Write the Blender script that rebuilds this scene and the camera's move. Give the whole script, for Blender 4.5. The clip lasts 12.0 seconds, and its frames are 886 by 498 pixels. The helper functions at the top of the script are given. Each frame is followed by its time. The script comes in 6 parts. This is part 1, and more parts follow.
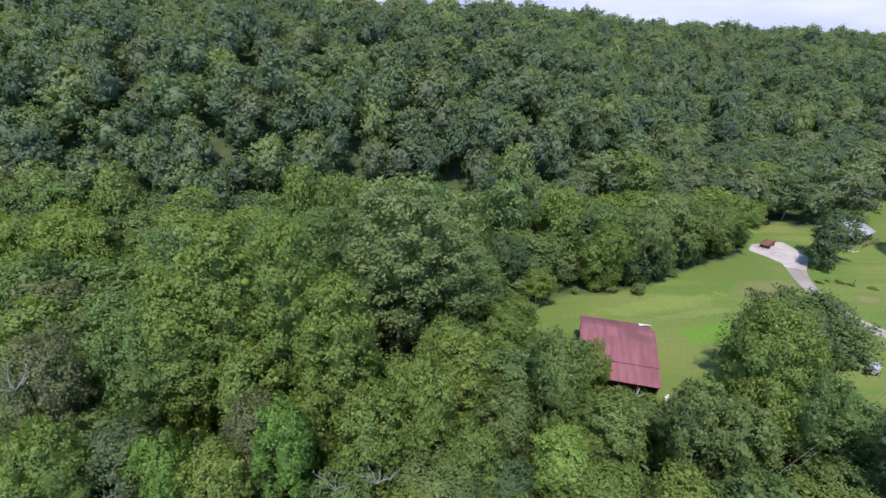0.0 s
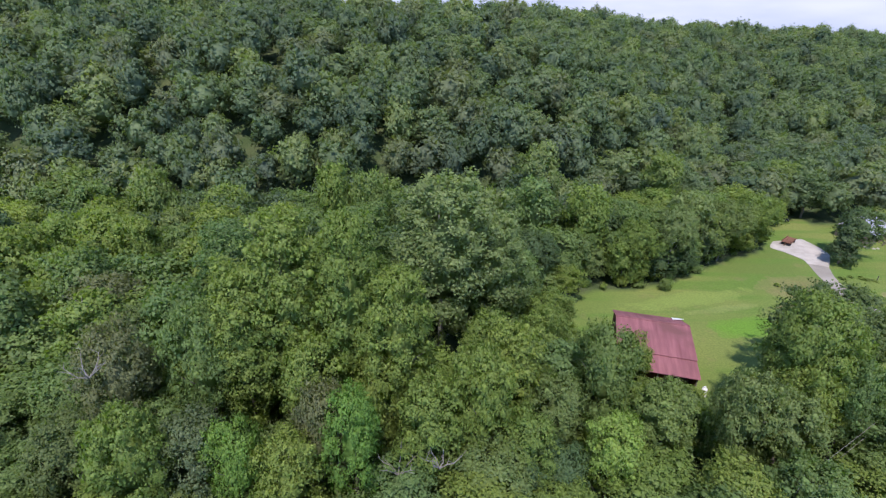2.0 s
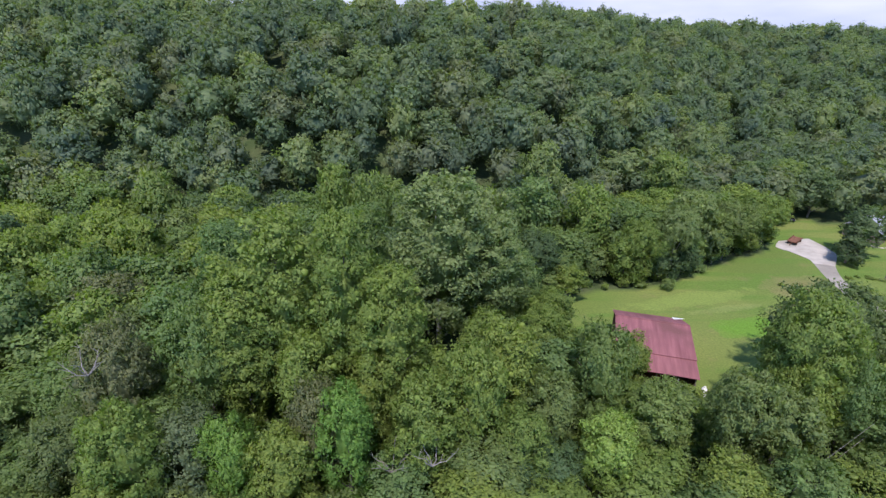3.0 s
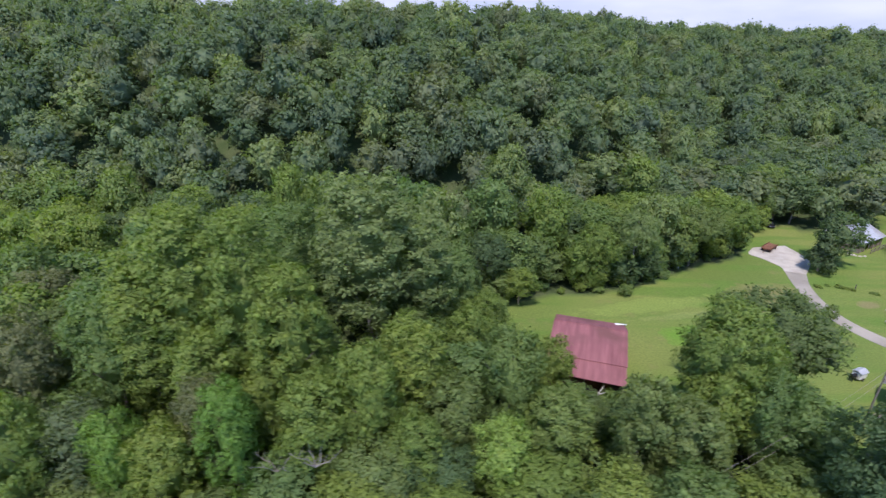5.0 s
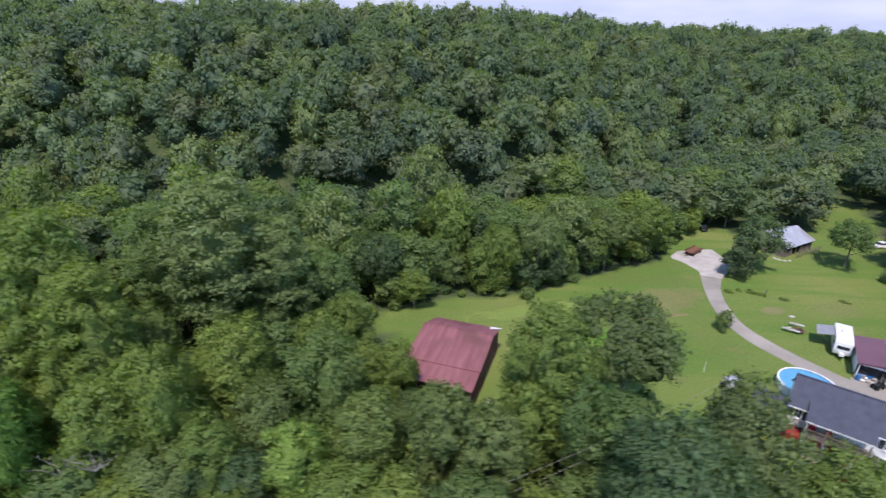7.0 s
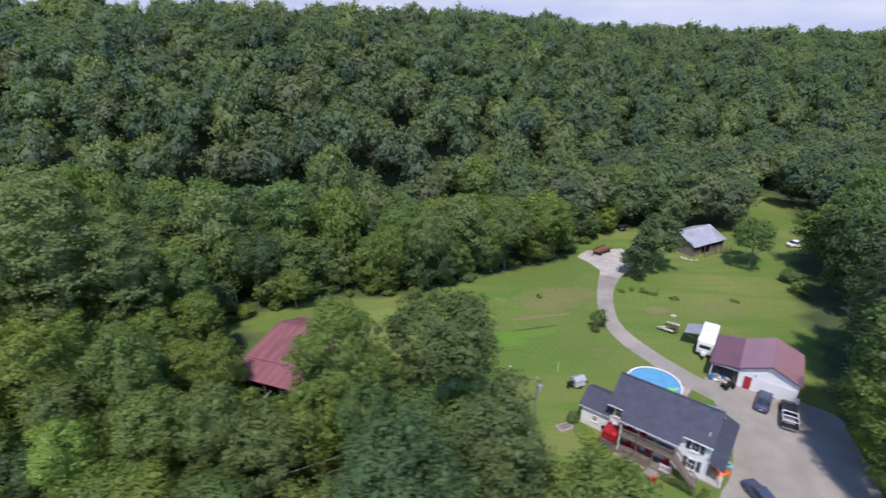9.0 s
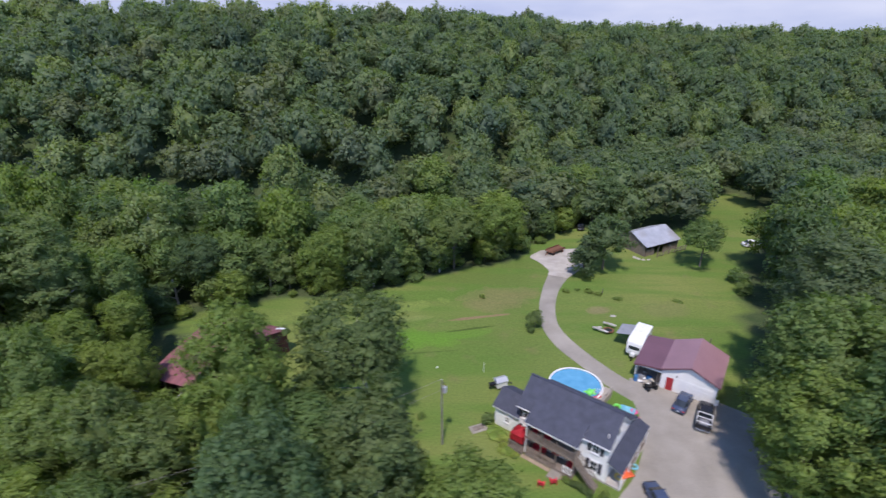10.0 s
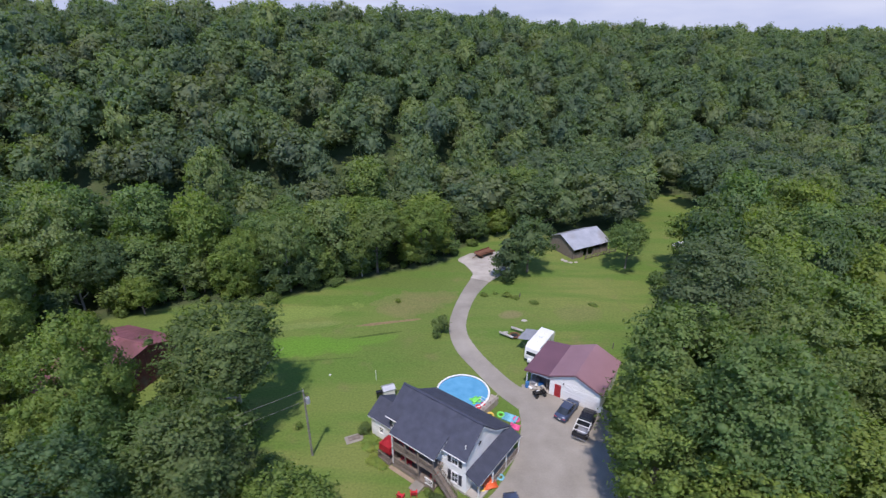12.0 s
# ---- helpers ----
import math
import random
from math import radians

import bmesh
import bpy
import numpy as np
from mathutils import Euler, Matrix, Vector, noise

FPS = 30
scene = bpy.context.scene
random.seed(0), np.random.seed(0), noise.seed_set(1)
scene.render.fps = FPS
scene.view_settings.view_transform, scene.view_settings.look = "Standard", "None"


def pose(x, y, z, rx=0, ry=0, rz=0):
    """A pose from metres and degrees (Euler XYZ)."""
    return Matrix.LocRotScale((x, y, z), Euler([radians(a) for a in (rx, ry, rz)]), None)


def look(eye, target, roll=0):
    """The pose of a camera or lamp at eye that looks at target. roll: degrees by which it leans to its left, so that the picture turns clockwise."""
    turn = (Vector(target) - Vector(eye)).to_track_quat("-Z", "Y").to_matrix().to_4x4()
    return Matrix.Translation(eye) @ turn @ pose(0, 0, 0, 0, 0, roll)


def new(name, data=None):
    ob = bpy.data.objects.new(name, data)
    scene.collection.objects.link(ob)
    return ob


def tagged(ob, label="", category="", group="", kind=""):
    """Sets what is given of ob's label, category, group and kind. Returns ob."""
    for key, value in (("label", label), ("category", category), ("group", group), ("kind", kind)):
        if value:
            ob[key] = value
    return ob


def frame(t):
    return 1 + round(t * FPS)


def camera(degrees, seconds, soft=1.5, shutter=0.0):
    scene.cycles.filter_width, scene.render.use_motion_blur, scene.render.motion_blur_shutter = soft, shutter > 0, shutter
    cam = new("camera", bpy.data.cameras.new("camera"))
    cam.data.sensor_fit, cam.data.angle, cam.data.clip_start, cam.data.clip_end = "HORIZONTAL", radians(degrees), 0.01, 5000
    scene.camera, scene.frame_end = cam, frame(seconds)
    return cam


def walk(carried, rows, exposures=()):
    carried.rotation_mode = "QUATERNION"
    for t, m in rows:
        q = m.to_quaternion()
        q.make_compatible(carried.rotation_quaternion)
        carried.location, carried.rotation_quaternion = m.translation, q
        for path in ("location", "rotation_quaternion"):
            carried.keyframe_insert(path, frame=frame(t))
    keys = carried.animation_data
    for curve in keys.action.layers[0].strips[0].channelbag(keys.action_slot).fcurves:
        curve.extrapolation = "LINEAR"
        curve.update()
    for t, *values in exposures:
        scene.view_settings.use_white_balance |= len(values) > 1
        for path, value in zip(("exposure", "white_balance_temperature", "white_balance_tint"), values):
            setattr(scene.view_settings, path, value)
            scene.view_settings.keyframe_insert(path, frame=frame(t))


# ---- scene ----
cam = camera(83.8, 12.0, soft=1.3, shutter=0.9)
PATH = [
    (0, (0.347, -0.417, 48.146), (0.4, 1.402, 47.317), 0.9),
    (0.5, (-1.433, -0.732, 48.171), (-1.378, 1.087, 47.341), 1.0),
    (1, (-3.268, -1.199, 48.153), (-3.21, 0.62, 47.323), 1.0),
    (1.5, (-4.732, -1.614, 48.073), (-4.678, 0.205, 47.244), 1.0),
    (2, (-5.522, -1.931, 47.989), (-5.473, -0.112, 47.159), 0.9),
    (2.5, (-5.51, -2.189, 47.917), (-5.47, -0.369, 47.088), 0.8),
    (2.7, (-5.041, -2.249, 47.889), (-5.012, -0.429, 47.062), 0.6),
    (4.3, (2.63, -2.452, 47.288), (2.604, -0.619, 46.489), -0.4),
    (4.5, (4.012, -2.311, 47.274), (3.98, -0.482, 46.464), 0.2),
    (5, (8.496, -1.87, 47.242), (8.443, -0.041, 46.434), 0.2),
    (5.5, (13.57, -1.426, 47.173), (13.502, 0.402, 46.366), 0.2),
    (6, (18.774, -0.916, 47.045), (18.701, 0.913, 46.239), 0.2),
    (6.5, (24.127, -0.411, 46.958), (24.048, 1.419, 46.154), 0.2),
    (7, (29.683, -0.007, 46.96), (29.598, 1.823, 46.156), 0.2),
    (7.2, (31.966, 0.183, 46.956), (31.877, 2.011, 46.15), 0.3),
    (8.8, (50.326, 1.278, 46.315), (50.223, 3.109, 45.518), -0.1),
    (9, (52.597, 1.408, 46.295), (52.494, 3.24, 45.499), -0.2),
    (9.5, (58.258, 1.864, 46.291), (58.153, 3.695, 45.494), -0.3),
    (10, (63.836, 2.348, 46.363), (63.729, 4.178, 45.564), -0.3),
    (10.5, (68.972, 2.952, 46.539), (68.866, 4.781, 45.738), -0.2),
    (11, (73.162, 3.534, 46.753), (73.066, 5.363, 45.951), -0.1),
    (11.5, (76.175, 4.088, 46.882), (76.097, 5.918, 46.078), -0.1),
    (12, (78.557, 4.5, 46.902), (78.482, 6.329, 46.096), -0.1),
]
walk(cam, [(t, look(eye, target, roll)) for t, eye, target, roll in PATH],
     [(0, 1.2, 6350, 21), (5, 1.17, 6350, 21), (8, 1.0, 6350, 21), (12, 0.84, 6350, 21)])

# ---- sky and sun ----
TO_SUN = Vector((-0.05, -0.46, 0.95)).normalized()
world = bpy.data.worlds.new("world")
scene.world = world
world.use_nodes = True
sky = world.node_tree.nodes.new("ShaderNodeTexSky")
sky.sky_type, sky.sun_disc = "NISHITA", False
sky.sun_elevation = math.asin(TO_SUN.z)
sky.sun_rotation = math.atan2(TO_SUN.x, TO_SUN.y)
sky.dust_density, sky.air_density, sky.ozone_density = 0.0, 0.7, 3.0
world.node_tree.links.new(sky.outputs[0], world.node_tree.nodes["Background"].inputs[0])
world.node_tree.nodes["Background"].inputs[1].default_value = 0.15
sun = new("sun", bpy.data.lights.new("sun", "SUN"))
sun.data.energy, sun.data.angle, sun.data.color = 2.25, radians(2.0), (1.0, 0.95, 0.86)
sun.matrix_world = look(TO_SUN * 200, (0, 0, 0))


def sky_backdrop():
    """A far plain backdrop of pale summer sky with thin cloud behind the ridge."""
    m = bpy.data.materials.new("pale_sky")
    m.use_nodes = True
    nt = m.node_tree
    nt.nodes.clear()
    n = nt.nodes.new("ShaderNodeTexNoise")
    c = nt.nodes.new("ShaderNodeTexCoord")
    mp = nt.nodes.new("ShaderNodeMapping")
    mp.inputs["Scale"].default_value = (1, 1, 4)
    nt.links.new(c.outputs["Object"], mp.inputs[0])
    nt.links.new(mp.outputs[0], n.inputs["Vector"])
    n.inputs["Scale"].default_value, n.inputs["Detail"].default_value = 0.0016, 4
    r = nt.nodes.new("ShaderNodeValToRGB")
    r.color_ramp.elements[0].position, r.color_ramp.elements[0].color = 0.35, (0.265, 0.315, 0.43, 1)
    r.color_ramp.elements[1].position, r.color_ramp.elements[1].color = 0.7, (0.36, 0.40, 0.48, 1)
    e, o = nt.nodes.new("ShaderNodeEmission"), nt.nodes.new("ShaderNodeOutputMaterial")
    nt.links.new(n.outputs["Fac"], r.inputs[0])
    nt.links.new(r.outputs[0], e.inputs[0])
    nt.links.new(e.outputs[0], o.inputs[0])
    me = bpy.data.meshes.new("backdrop")
    angles = [radians(25 + 5 * k) for k in range(27)]
    pts = [(2600 * math.cos(a), 2600 * math.sin(a), z) for z in (-50, 620) for a in angles]
    me.from_pydata(pts, [], [(k, k + 1, k + 28, k + 27) for k in range(26)])
    me.materials.append(m)
    tagged(new("backdrop", me), "pale blue summer sky with thin cloud", "sky", kind="structure")


sky_backdrop()


# ---- materials ----
def shader(name):
    m = bpy.data.materials.new(name)
    m.use_nodes = True
    nt = m.node_tree
    return m, nt, nt.nodes["Principled BSDF"]


def ramp(nt, source, stops):
    r = nt.nodes.new("ShaderNodeValToRGB")
    while len(r.color_ramp.elements) < len(stops):
        r.color_ramp.elements.new(0.5)
    for e, (p, c) in zip(r.color_ramp.elements, stops):
        e.position, e.color = p, (*c, 1)
    nt.links.new(source, r.inputs[0])
    return r.outputs[0]


def texture(nt, kind="Noise", scale=1.0, detail=4.0, space="Object", stretch=(1, 1, 1)):
    co = nt.nodes.new("ShaderNodeTexCoord")
    mp = nt.nodes.new("ShaderNodeMapping")
    mp.inputs["Scale"].default_value = stretch
    nt.links.new(co.outputs[space], mp.inputs[0])
    n = nt.nodes.new("ShaderNodeTex" + kind)
    n.inputs["Scale"].default_value = scale
    if kind == "Noise":
        n.inputs["Detail"].default_value = detail
    nt.links.new(mp.outputs[0], n.inputs["Vector"])
    return n.outputs[0]


def mix(nt, a, b, fac, mode="MIX"):
    n = nt.nodes.new("ShaderNodeMix")
    n.data_type, n.blend_type = "RGBA", mode
    for i, v in ((0, fac), (6, a), (7, b)):
        if isinstance(v, bpy.types.NodeSocket):
            nt.links.new(v, n.inputs[i])
        elif i == 0:
            n.inputs[0].default_value = v
        else:
            n.inputs[i].default_value = (*v, 1)
    return n.outputs[2]


def bumped(nt, bsdf, height, strength=0.3, distance=0.02):
    b = nt.nodes.new("ShaderNodeBump")
    b.inputs["Strength"].default_value, b.inputs["Distance"].default_value = strength, distance
    nt.links.new(height, b.inputs["Height"])
    nt.links.new(b.outputs[0], bsdf.inputs["Normal"])


def surface(name, low, high, scale=3.0, rough=0.7, metal=0.0, bump=0.2, stretch=(1, 1, 1), fine=40.0, stain=None, space="Object"):
    """A plain material: two tones by coarse noise, a little fine grain, relief."""
    m, nt, b = shader(name)
    coarse = texture(nt, "Noise", scale, 5, space, stretch)
    grain = texture(nt, "Noise", fine, 3, space, stretch)
    col = ramp(nt, coarse, [(0.3, low), (0.7, high)])
    col = mix(nt, col, ramp(nt, grain, [(0.3, (0.82,) * 3), (0.7, (1.0,) * 3)]), 0.7, "MULTIPLY")
    if stain:
        spots = ramp(nt, texture(nt, "Noise", scale * 0.35, 6, space), [(0.52, (0, 0, 0)), (0.7, (1, 1, 1))])
        col = mix(nt, col, stain, spots)
    nt.links.new(col, b.inputs["Base Color"])
    b.inputs["Roughness"].default_value, b.inputs["Metallic"].default_value = rough, metal
    if bump:
        bumped(nt, b, grain, bump)
    return m


def leaf_material(name, tones, source="object"):
    """Foliage: a tone for each tree, a lighter or darker one for each clump of leaves, light shining through."""
    m, nt, b = shader(name)
    if source == "object":
        pick = nt.nodes.new("ShaderNodeObjectInfo").outputs["Random"]
    else:
        a = nt.nodes.new("ShaderNodeAttribute")
        a.attribute_name = "tone"
        pick = a.outputs["Fac"]
    n = len(tones)
    col = ramp(nt, pick, [((i + 0.5) / n, c) for i, c in enumerate(tones)])
    isle = nt.nodes.new("ShaderNodeNewGeometry").outputs["Random Per Island"]
    col = mix(nt, col, ramp(nt, isle, [(0.0, (0.76, 0.80, 0.78)), (0.5, (0.97, 0.97, 0.95)), (1.0, (1.22, 1.19, 1.06))]), 1.0, "MULTIPLY")
    nt.links.new(col, b.inputs["Base Color"])
    b.inputs["Roughness"].default_value = 0.55
    b.inputs["Specular IOR Level"].default_value = 0.25
    t = nt.nodes.new("ShaderNodeBsdfTranslucent")
    nt.links.new(mix(nt, col, (1.0, 1.15, 0.35), 1.0, "MULTIPLY"), t.inputs[0])
    s = nt.nodes.new("ShaderNodeMixShader")
    s.inputs[0].default_value = 0.5
    nt.links.new(b.outputs[0], s.inputs[1])
    nt.links.new(t.outputs[0], s.inputs[2])
    nt.links.new(s.outputs[0], nt.nodes["Material Output"].inputs[0])
    return m


LEAF_BRIGHT = leaf_material("leaves_bright", [(0.21, 0.292, 0.08), (0.255, 0.328, 0.084), (0.20, 0.29, 0.082), (0.235, 0.305, 0.08)])
LEAF_MID = leaf_material("leaves_mid", [(0.175, 0.26, 0.095), (0.22, 0.295, 0.095), (0.165, 0.26, 0.10), (0.205, 0.27, 0.10)])
LEAF_DARK = leaf_material("leaves_dark", [(0.12, 0.188, 0.085), (0.142, 0.208, 0.095), (0.115, 0.182, 0.085), (0.158, 0.21, 0.108)])
LEAF_TEAL = leaf_material("leaves_teal", [(0.125, 0.205, 0.095), (0.14, 0.215, 0.10)])
LEAF_OLIVE = leaf_material("leaves_olive", [(0.15, 0.213, 0.082), (0.16, 0.215, 0.085)])
# Hillside leaves: bluer, greyer tones, with the distance haze put into their colour.
LEAF_FAR_HAZED = leaf_material("leaves_far_hazed", [(0.122, 0.18, 0.108), (0.178, 0.247, 0.122), (0.14, 0.20, 0.122), (0.20, 0.265, 0.125), (0.115, 0.172, 0.116), (0.19, 0.226, 0.13), (0.24, 0.305, 0.13), (0.15, 0.218, 0.12)], "attribute")
LEAF_LIME = leaf_material("leaves_lime", [(0.32, 0.44, 0.12), (0.42, 0.48, 0.13)])
LEAF_GREY = leaf_material("leaves_grey", [(0.18, 0.225, 0.105), (0.165, 0.225, 0.105), (0.20, 0.225, 0.115)])
LEAF_SAGE = leaf_material("leaves_sage", [(0.225, 0.298, 0.12), (0.24, 0.305, 0.13)])
LEAF_FRESH = leaf_material("leaves_fresh", [(0.17, 0.32, 0.075), (0.20, 0.33, 0.08)])
BARK = surface("bark", (0.10, 0.085, 0.07), (0.22, 0.20, 0.17), 2.0, 0.9, bump=0.6, stretch=(1, 1, 0.25))
GREY_BARK = surface("grey_bark", (0.17, 0.155, 0.135), (0.30, 0.28, 0.25), 1.5, 0.9, bump=0.4)
PALE_BARK = surface("pale_bark", (0.30, 0.28, 0.25), (0.55, 0.53, 0.48), 1.5, 0.85, bump=0.4)
ROOF_DARK = surface("charcoal_shingles", (0.04, 0.045, 0.068), (0.062, 0.068, 0.098), 1.2, 0.75, bump=0.4, fine=18)
SIDING = surface("white_siding", (0.84, 0.83, 0.80), (0.91, 0.90, 0.87), 0.8, 0.5, bump=0.05)
TRIM = surface("white_trim", (0.82, 0.81, 0.79), (0.88, 0.87, 0.85), 2.0, 0.45, bump=0.05)
SHUTTER = surface("dark_shutter", (0.03, 0.032, 0.045), (0.05, 0.052, 0.065), 4, 0.6)
WOOD = surface("weathered_wood", (0.16, 0.125, 0.10), (0.27, 0.225, 0.185), 2.0, 0.85, bump=0.5, stretch=(1, 1, 4))
PALE_WOOD = surface("pale_deck_boards", (0.33, 0.28, 0.23), (0.46, 0.40, 0.34), 2.0, 0.8, bump=0.4)
ROOF_RED = surface("faded_red_metal", (0.18, 0.062, 0.066), (0.295, 0.115, 0.122), 0.5, 0.72, 0.0, bump=0.1, stain=(0.15, 0.06, 0.055), stretch=(3, 0.3, 1))
ROOF_WINE = surface("wine_red_metal", (0.275, 0.155, 0.172), (0.335, 0.19, 0.208), 0.3, 0.4, 0.0, bump=0.1)
ROOF_PLUM = surface("plum_red_metal", (0.14, 0.066, 0.082), (0.18, 0.085, 0.104), 0.3, 0.42, 0.0, bump=0.1)
ROOF_TIN = surface("galvanised_tin", (0.42, 0.43, 0.46), (0.56, 0.57, 0.60), 0.5, 0.45, 0.3, bump=0.1, stain=(0.36, 0.34, 0.33))
RED_PAINT = surface("red_paint", (0.34, 0.02, 0.025), (0.45, 0.035, 0.04), 2.0, 0.5)
CONCRETE = surface("pale_concrete", (0.36, 0.33, 0.29), (0.50, 0.46, 0.41), 0.5, 0.9, bump=0.4, stain=(0.30, 0.27, 0.23), space="Object")
GRAVEL = surface("grey_gravel", (0.245, 0.222, 0.186), (0.345, 0.312, 0.265), 0.25, 0.95, bump=0.8, fine=6.0, stain=(0.37, 0.335, 0.28))
DIRT = surface("bare_dirt", (0.27, 0.20, 0.14), (0.38, 0.29, 0.21), 0.6, 0.95, bump=0.6, fine=8)
GLASS = surface("window_glass", (0.02, 0.025, 0.03), (0.05, 0.06, 0.07), 1.0, 0.08, bump=0)
RUBBER = surface("black_rubber", (0.015, 0.015, 0.015), (0.03, 0.03, 0.03), 6, 0.8)
DARK_METAL = surface("dark_metal", (0.03, 0.03, 0.03), (0.07, 0.065, 0.06), 4, 0.5, 0.6)
CHROME = surface("bright_metal", (0.5, 0.5, 0.5), (0.65, 0.65, 0.65), 4, 0.25, 0.9)
RUST = surface("rusty_steel", (0.14, 0.06, 0.035), (0.24, 0.11, 0.065), 3, 0.85, 0.1, bump=0.4)
POOL_BLUE = surface("pool_liner_blue", (0.05, 0.24, 0.52), (0.07, 0.30, 0.60), 0.6, 0.35, bump=0)
CAR_BLUE = surface("car_paint_blue", (0.06, 0.08, 0.14), (0.08, 0.105, 0.17), 0.5, 0.22, 0.2, bump=0)
CAR_BLACK = surface("car_paint_black", (0.012, 0.012, 0.014), (0.025, 0.025, 0.028), 0.5, 0.25, 0.1, bump=0)
RV_WHITE = surface("camper_white", (0.74, 0.74, 0.73), (0.84, 0.84, 0.83), 0.6, 0.35, bump=0)
GREY_CLOTH = surface("grey_awning_cloth", (0.22, 0.23, 0.25), (0.30, 0.31, 0.33), 1.0, 0.8)
RED_CLOTH = surface("red_cloth", (0.55, 0.02, 0.035), (0.68, 0.04, 0.055), 1.5, 0.7)


def plastic(name, colour):
    return surface(name, tuple(0.85 * c for c in colour), colour, 2.0, 0.4, bump=0)


PINK, ORANGE, LIME, TEAL, YELLOW = (plastic("vinyl_pink", (0.85, 0.12, 0.3)), plastic("vinyl_orange", (0.9, 0.16, 0.05)), plastic("vinyl_lime", (0.2, 0.75, 0.12)),
                                    plastic("vinyl_teal", (0.18, 0.5, 0.62)), plastic("vinyl_yellow", (0.8, 0.55, 0.12)))


# ---- mesh helpers ----
def part(name, bm, material, parent=None, label="", smooth=False):
    """Links a bmesh as one mesh object under a thing or a part."""
    me = bpy.data.meshes.new(name)
    bm.to_mesh(me)
    bm.free()
    me.materials.append(material)
    if smooth:
        me.polygons.foreach_set("use_smooth", [True] * len(me.polygons))
    ob = new(name, me)
    if parent:
        ob.parent = parent
    if label:
        ob["label"] = label
    return ob


def thing(name, m, label, category, group="", kind=""):
    ob = new(name)
    ob.matrix_basis = m
    return tagged(ob, label, category, group, kind)


def box(bm, lo, hi, bevel=0.0, m=None):
    lo, hi = Vector(lo), Vector(hi)
    made = bmesh.ops.create_cube(bm, size=1.0, matrix=Matrix.Translation((lo + hi) / 2) @ Matrix.Diagonal((*(hi - lo), 1)))["verts"]
    if bevel:
        edges = list({e for v in made for e in v.link_edges})
        made = [v for v in bmesh.ops.bevel(bm, geom=edges, offset=bevel, segments=2, affect="EDGES", profile=0.5)["verts"]]
    if m:
        bmesh.ops.transform(bm, matrix=m, verts=list({v for v in made}))
    return bm


def beam(bm, a, b, wide=0.1, deep=None, up=(0, 0, 1)):
    """A square bar from a to b."""
    a, b = Vector(a), Vector(b)
    way = (b - a)
    side = way.cross(Vector(up))
    if side.length < 1e-6:
        side = Vector((1, 0, 0))
    side.normalize()
    top = side.cross(way).normalized()
    deep = deep or wide
    vs = []
    for p in (a, b):
        for s, t in ((-1, -1), (1, -1), (1, 1), (-1, 1)):
            vs.append(bm.verts.new(p + side * s * wide / 2 + top * t * deep / 2))
    for f in ((0, 3, 2, 1), (4, 5, 6, 7), (0, 1, 5, 4), (1, 2, 6, 5), (2, 3, 7, 6), (3, 0, 4, 7)):
        bm.faces.new([vs[i] for i in f])
    return bm


def tube(bm, points, radii, sides=8, close=True):
    """A round, tapering limb through points."""
    rings = []
    for i, p in enumerate(points):
        p = Vector(p)
        way = Vector(points[min(i + 1, len(points) - 1)]) - Vector(points[max(i - 1, 0)])
        q = way.to_track_quat("Z", "Y")
        rings.append([bm.verts.new(p + q @ Vector((math.cos(k * 2 * math.pi / sides), math.sin(k * 2 * math.pi / sides), 0)) * radii[i]) for k in range(sides)])
    for a, b in zip(rings, rings[1:]):
        for k in range(sides):
            bm.faces.new((a[k], a[(k + 1) % sides], b[(k + 1) % sides], b[k]))
    if close:
        bm.faces.new(rings[0][::-1])
        bm.faces.new(rings[-1])
    return bm


def slab(bm, corners, thick, up=(0, 0, 1)):
    """A plate with the given top corners (anticlockwise from above)."""
    down = Vector(up) * -thick
    top = [bm.verts.new(Vector(c)) for c in corners]
    low = [bm.verts.new(Vector(c) + down) for c in corners]
    bm.faces.new(top)
    bm.faces.new(low[::-1])
    n = len(corners)
    for i in range(n):
        bm.faces.new((top[i], low[i], low[(i + 1) % n], top[(i + 1) % n]))
    return bm


def ring(bm, centre, radius, thick, sides=20, m=None):
    """A torus lying flat."""
    vs = []
    for i in range(sides):
        a = 2 * math.pi * i / sides
        row = []
        for k in range(8):
            b = 2 * math.pi * k / 8
            r = radius + thick * math.cos(b)
            v = Vector((centre[0] + r * math.cos(a), centre[1] + r * math.sin(a), centre[2] + thick * math.sin(b)))
            row.append(bm.verts.new(m @ v if m else v))
        vs.append(row)
    for i in range(sides):
        for k in range(8):
            j, l = (i + 1) % sides, (k + 1) % 8
            bm.faces.new((vs[i][k], vs[j][k], vs[j][l], vs[i][l]))
    return bm


def grid_mesh(name, verts, faces, material, tone=None, smooth=False, normals=None):
    """A mesh from arrays."""
    me = bpy.data.meshes.new(name)
    verts, faces = np.asarray(verts, np.float32), np.asarray(faces, np.int32)
    n, k = faces.shape
    me.vertices.add(len(verts))
    me.vertices.foreach_set("co", verts.ravel())
    me.loops.add(n * k)
    me.loops.foreach_set("vertex_index", faces.ravel())
    me.polygons.add(n)
    me.polygons.foreach_set("loop_start", np.arange(0, n * k, k, dtype=np.int32))
    if smooth:
        me.polygons.foreach_set("use_smooth", np.ones(n, bool))
    if tone is not None:
        me.attributes.new("tone", "FLOAT", "POINT").data.foreach_set("value", np.asarray(tone, np.float32))
    me.update()
    me.materials.append(material)
    if normals is not None:
        me.polygons.foreach_set("use_smooth", np.ones(n, bool))
        me.normals_split_custom_set_from_vertices(normals)
    return me


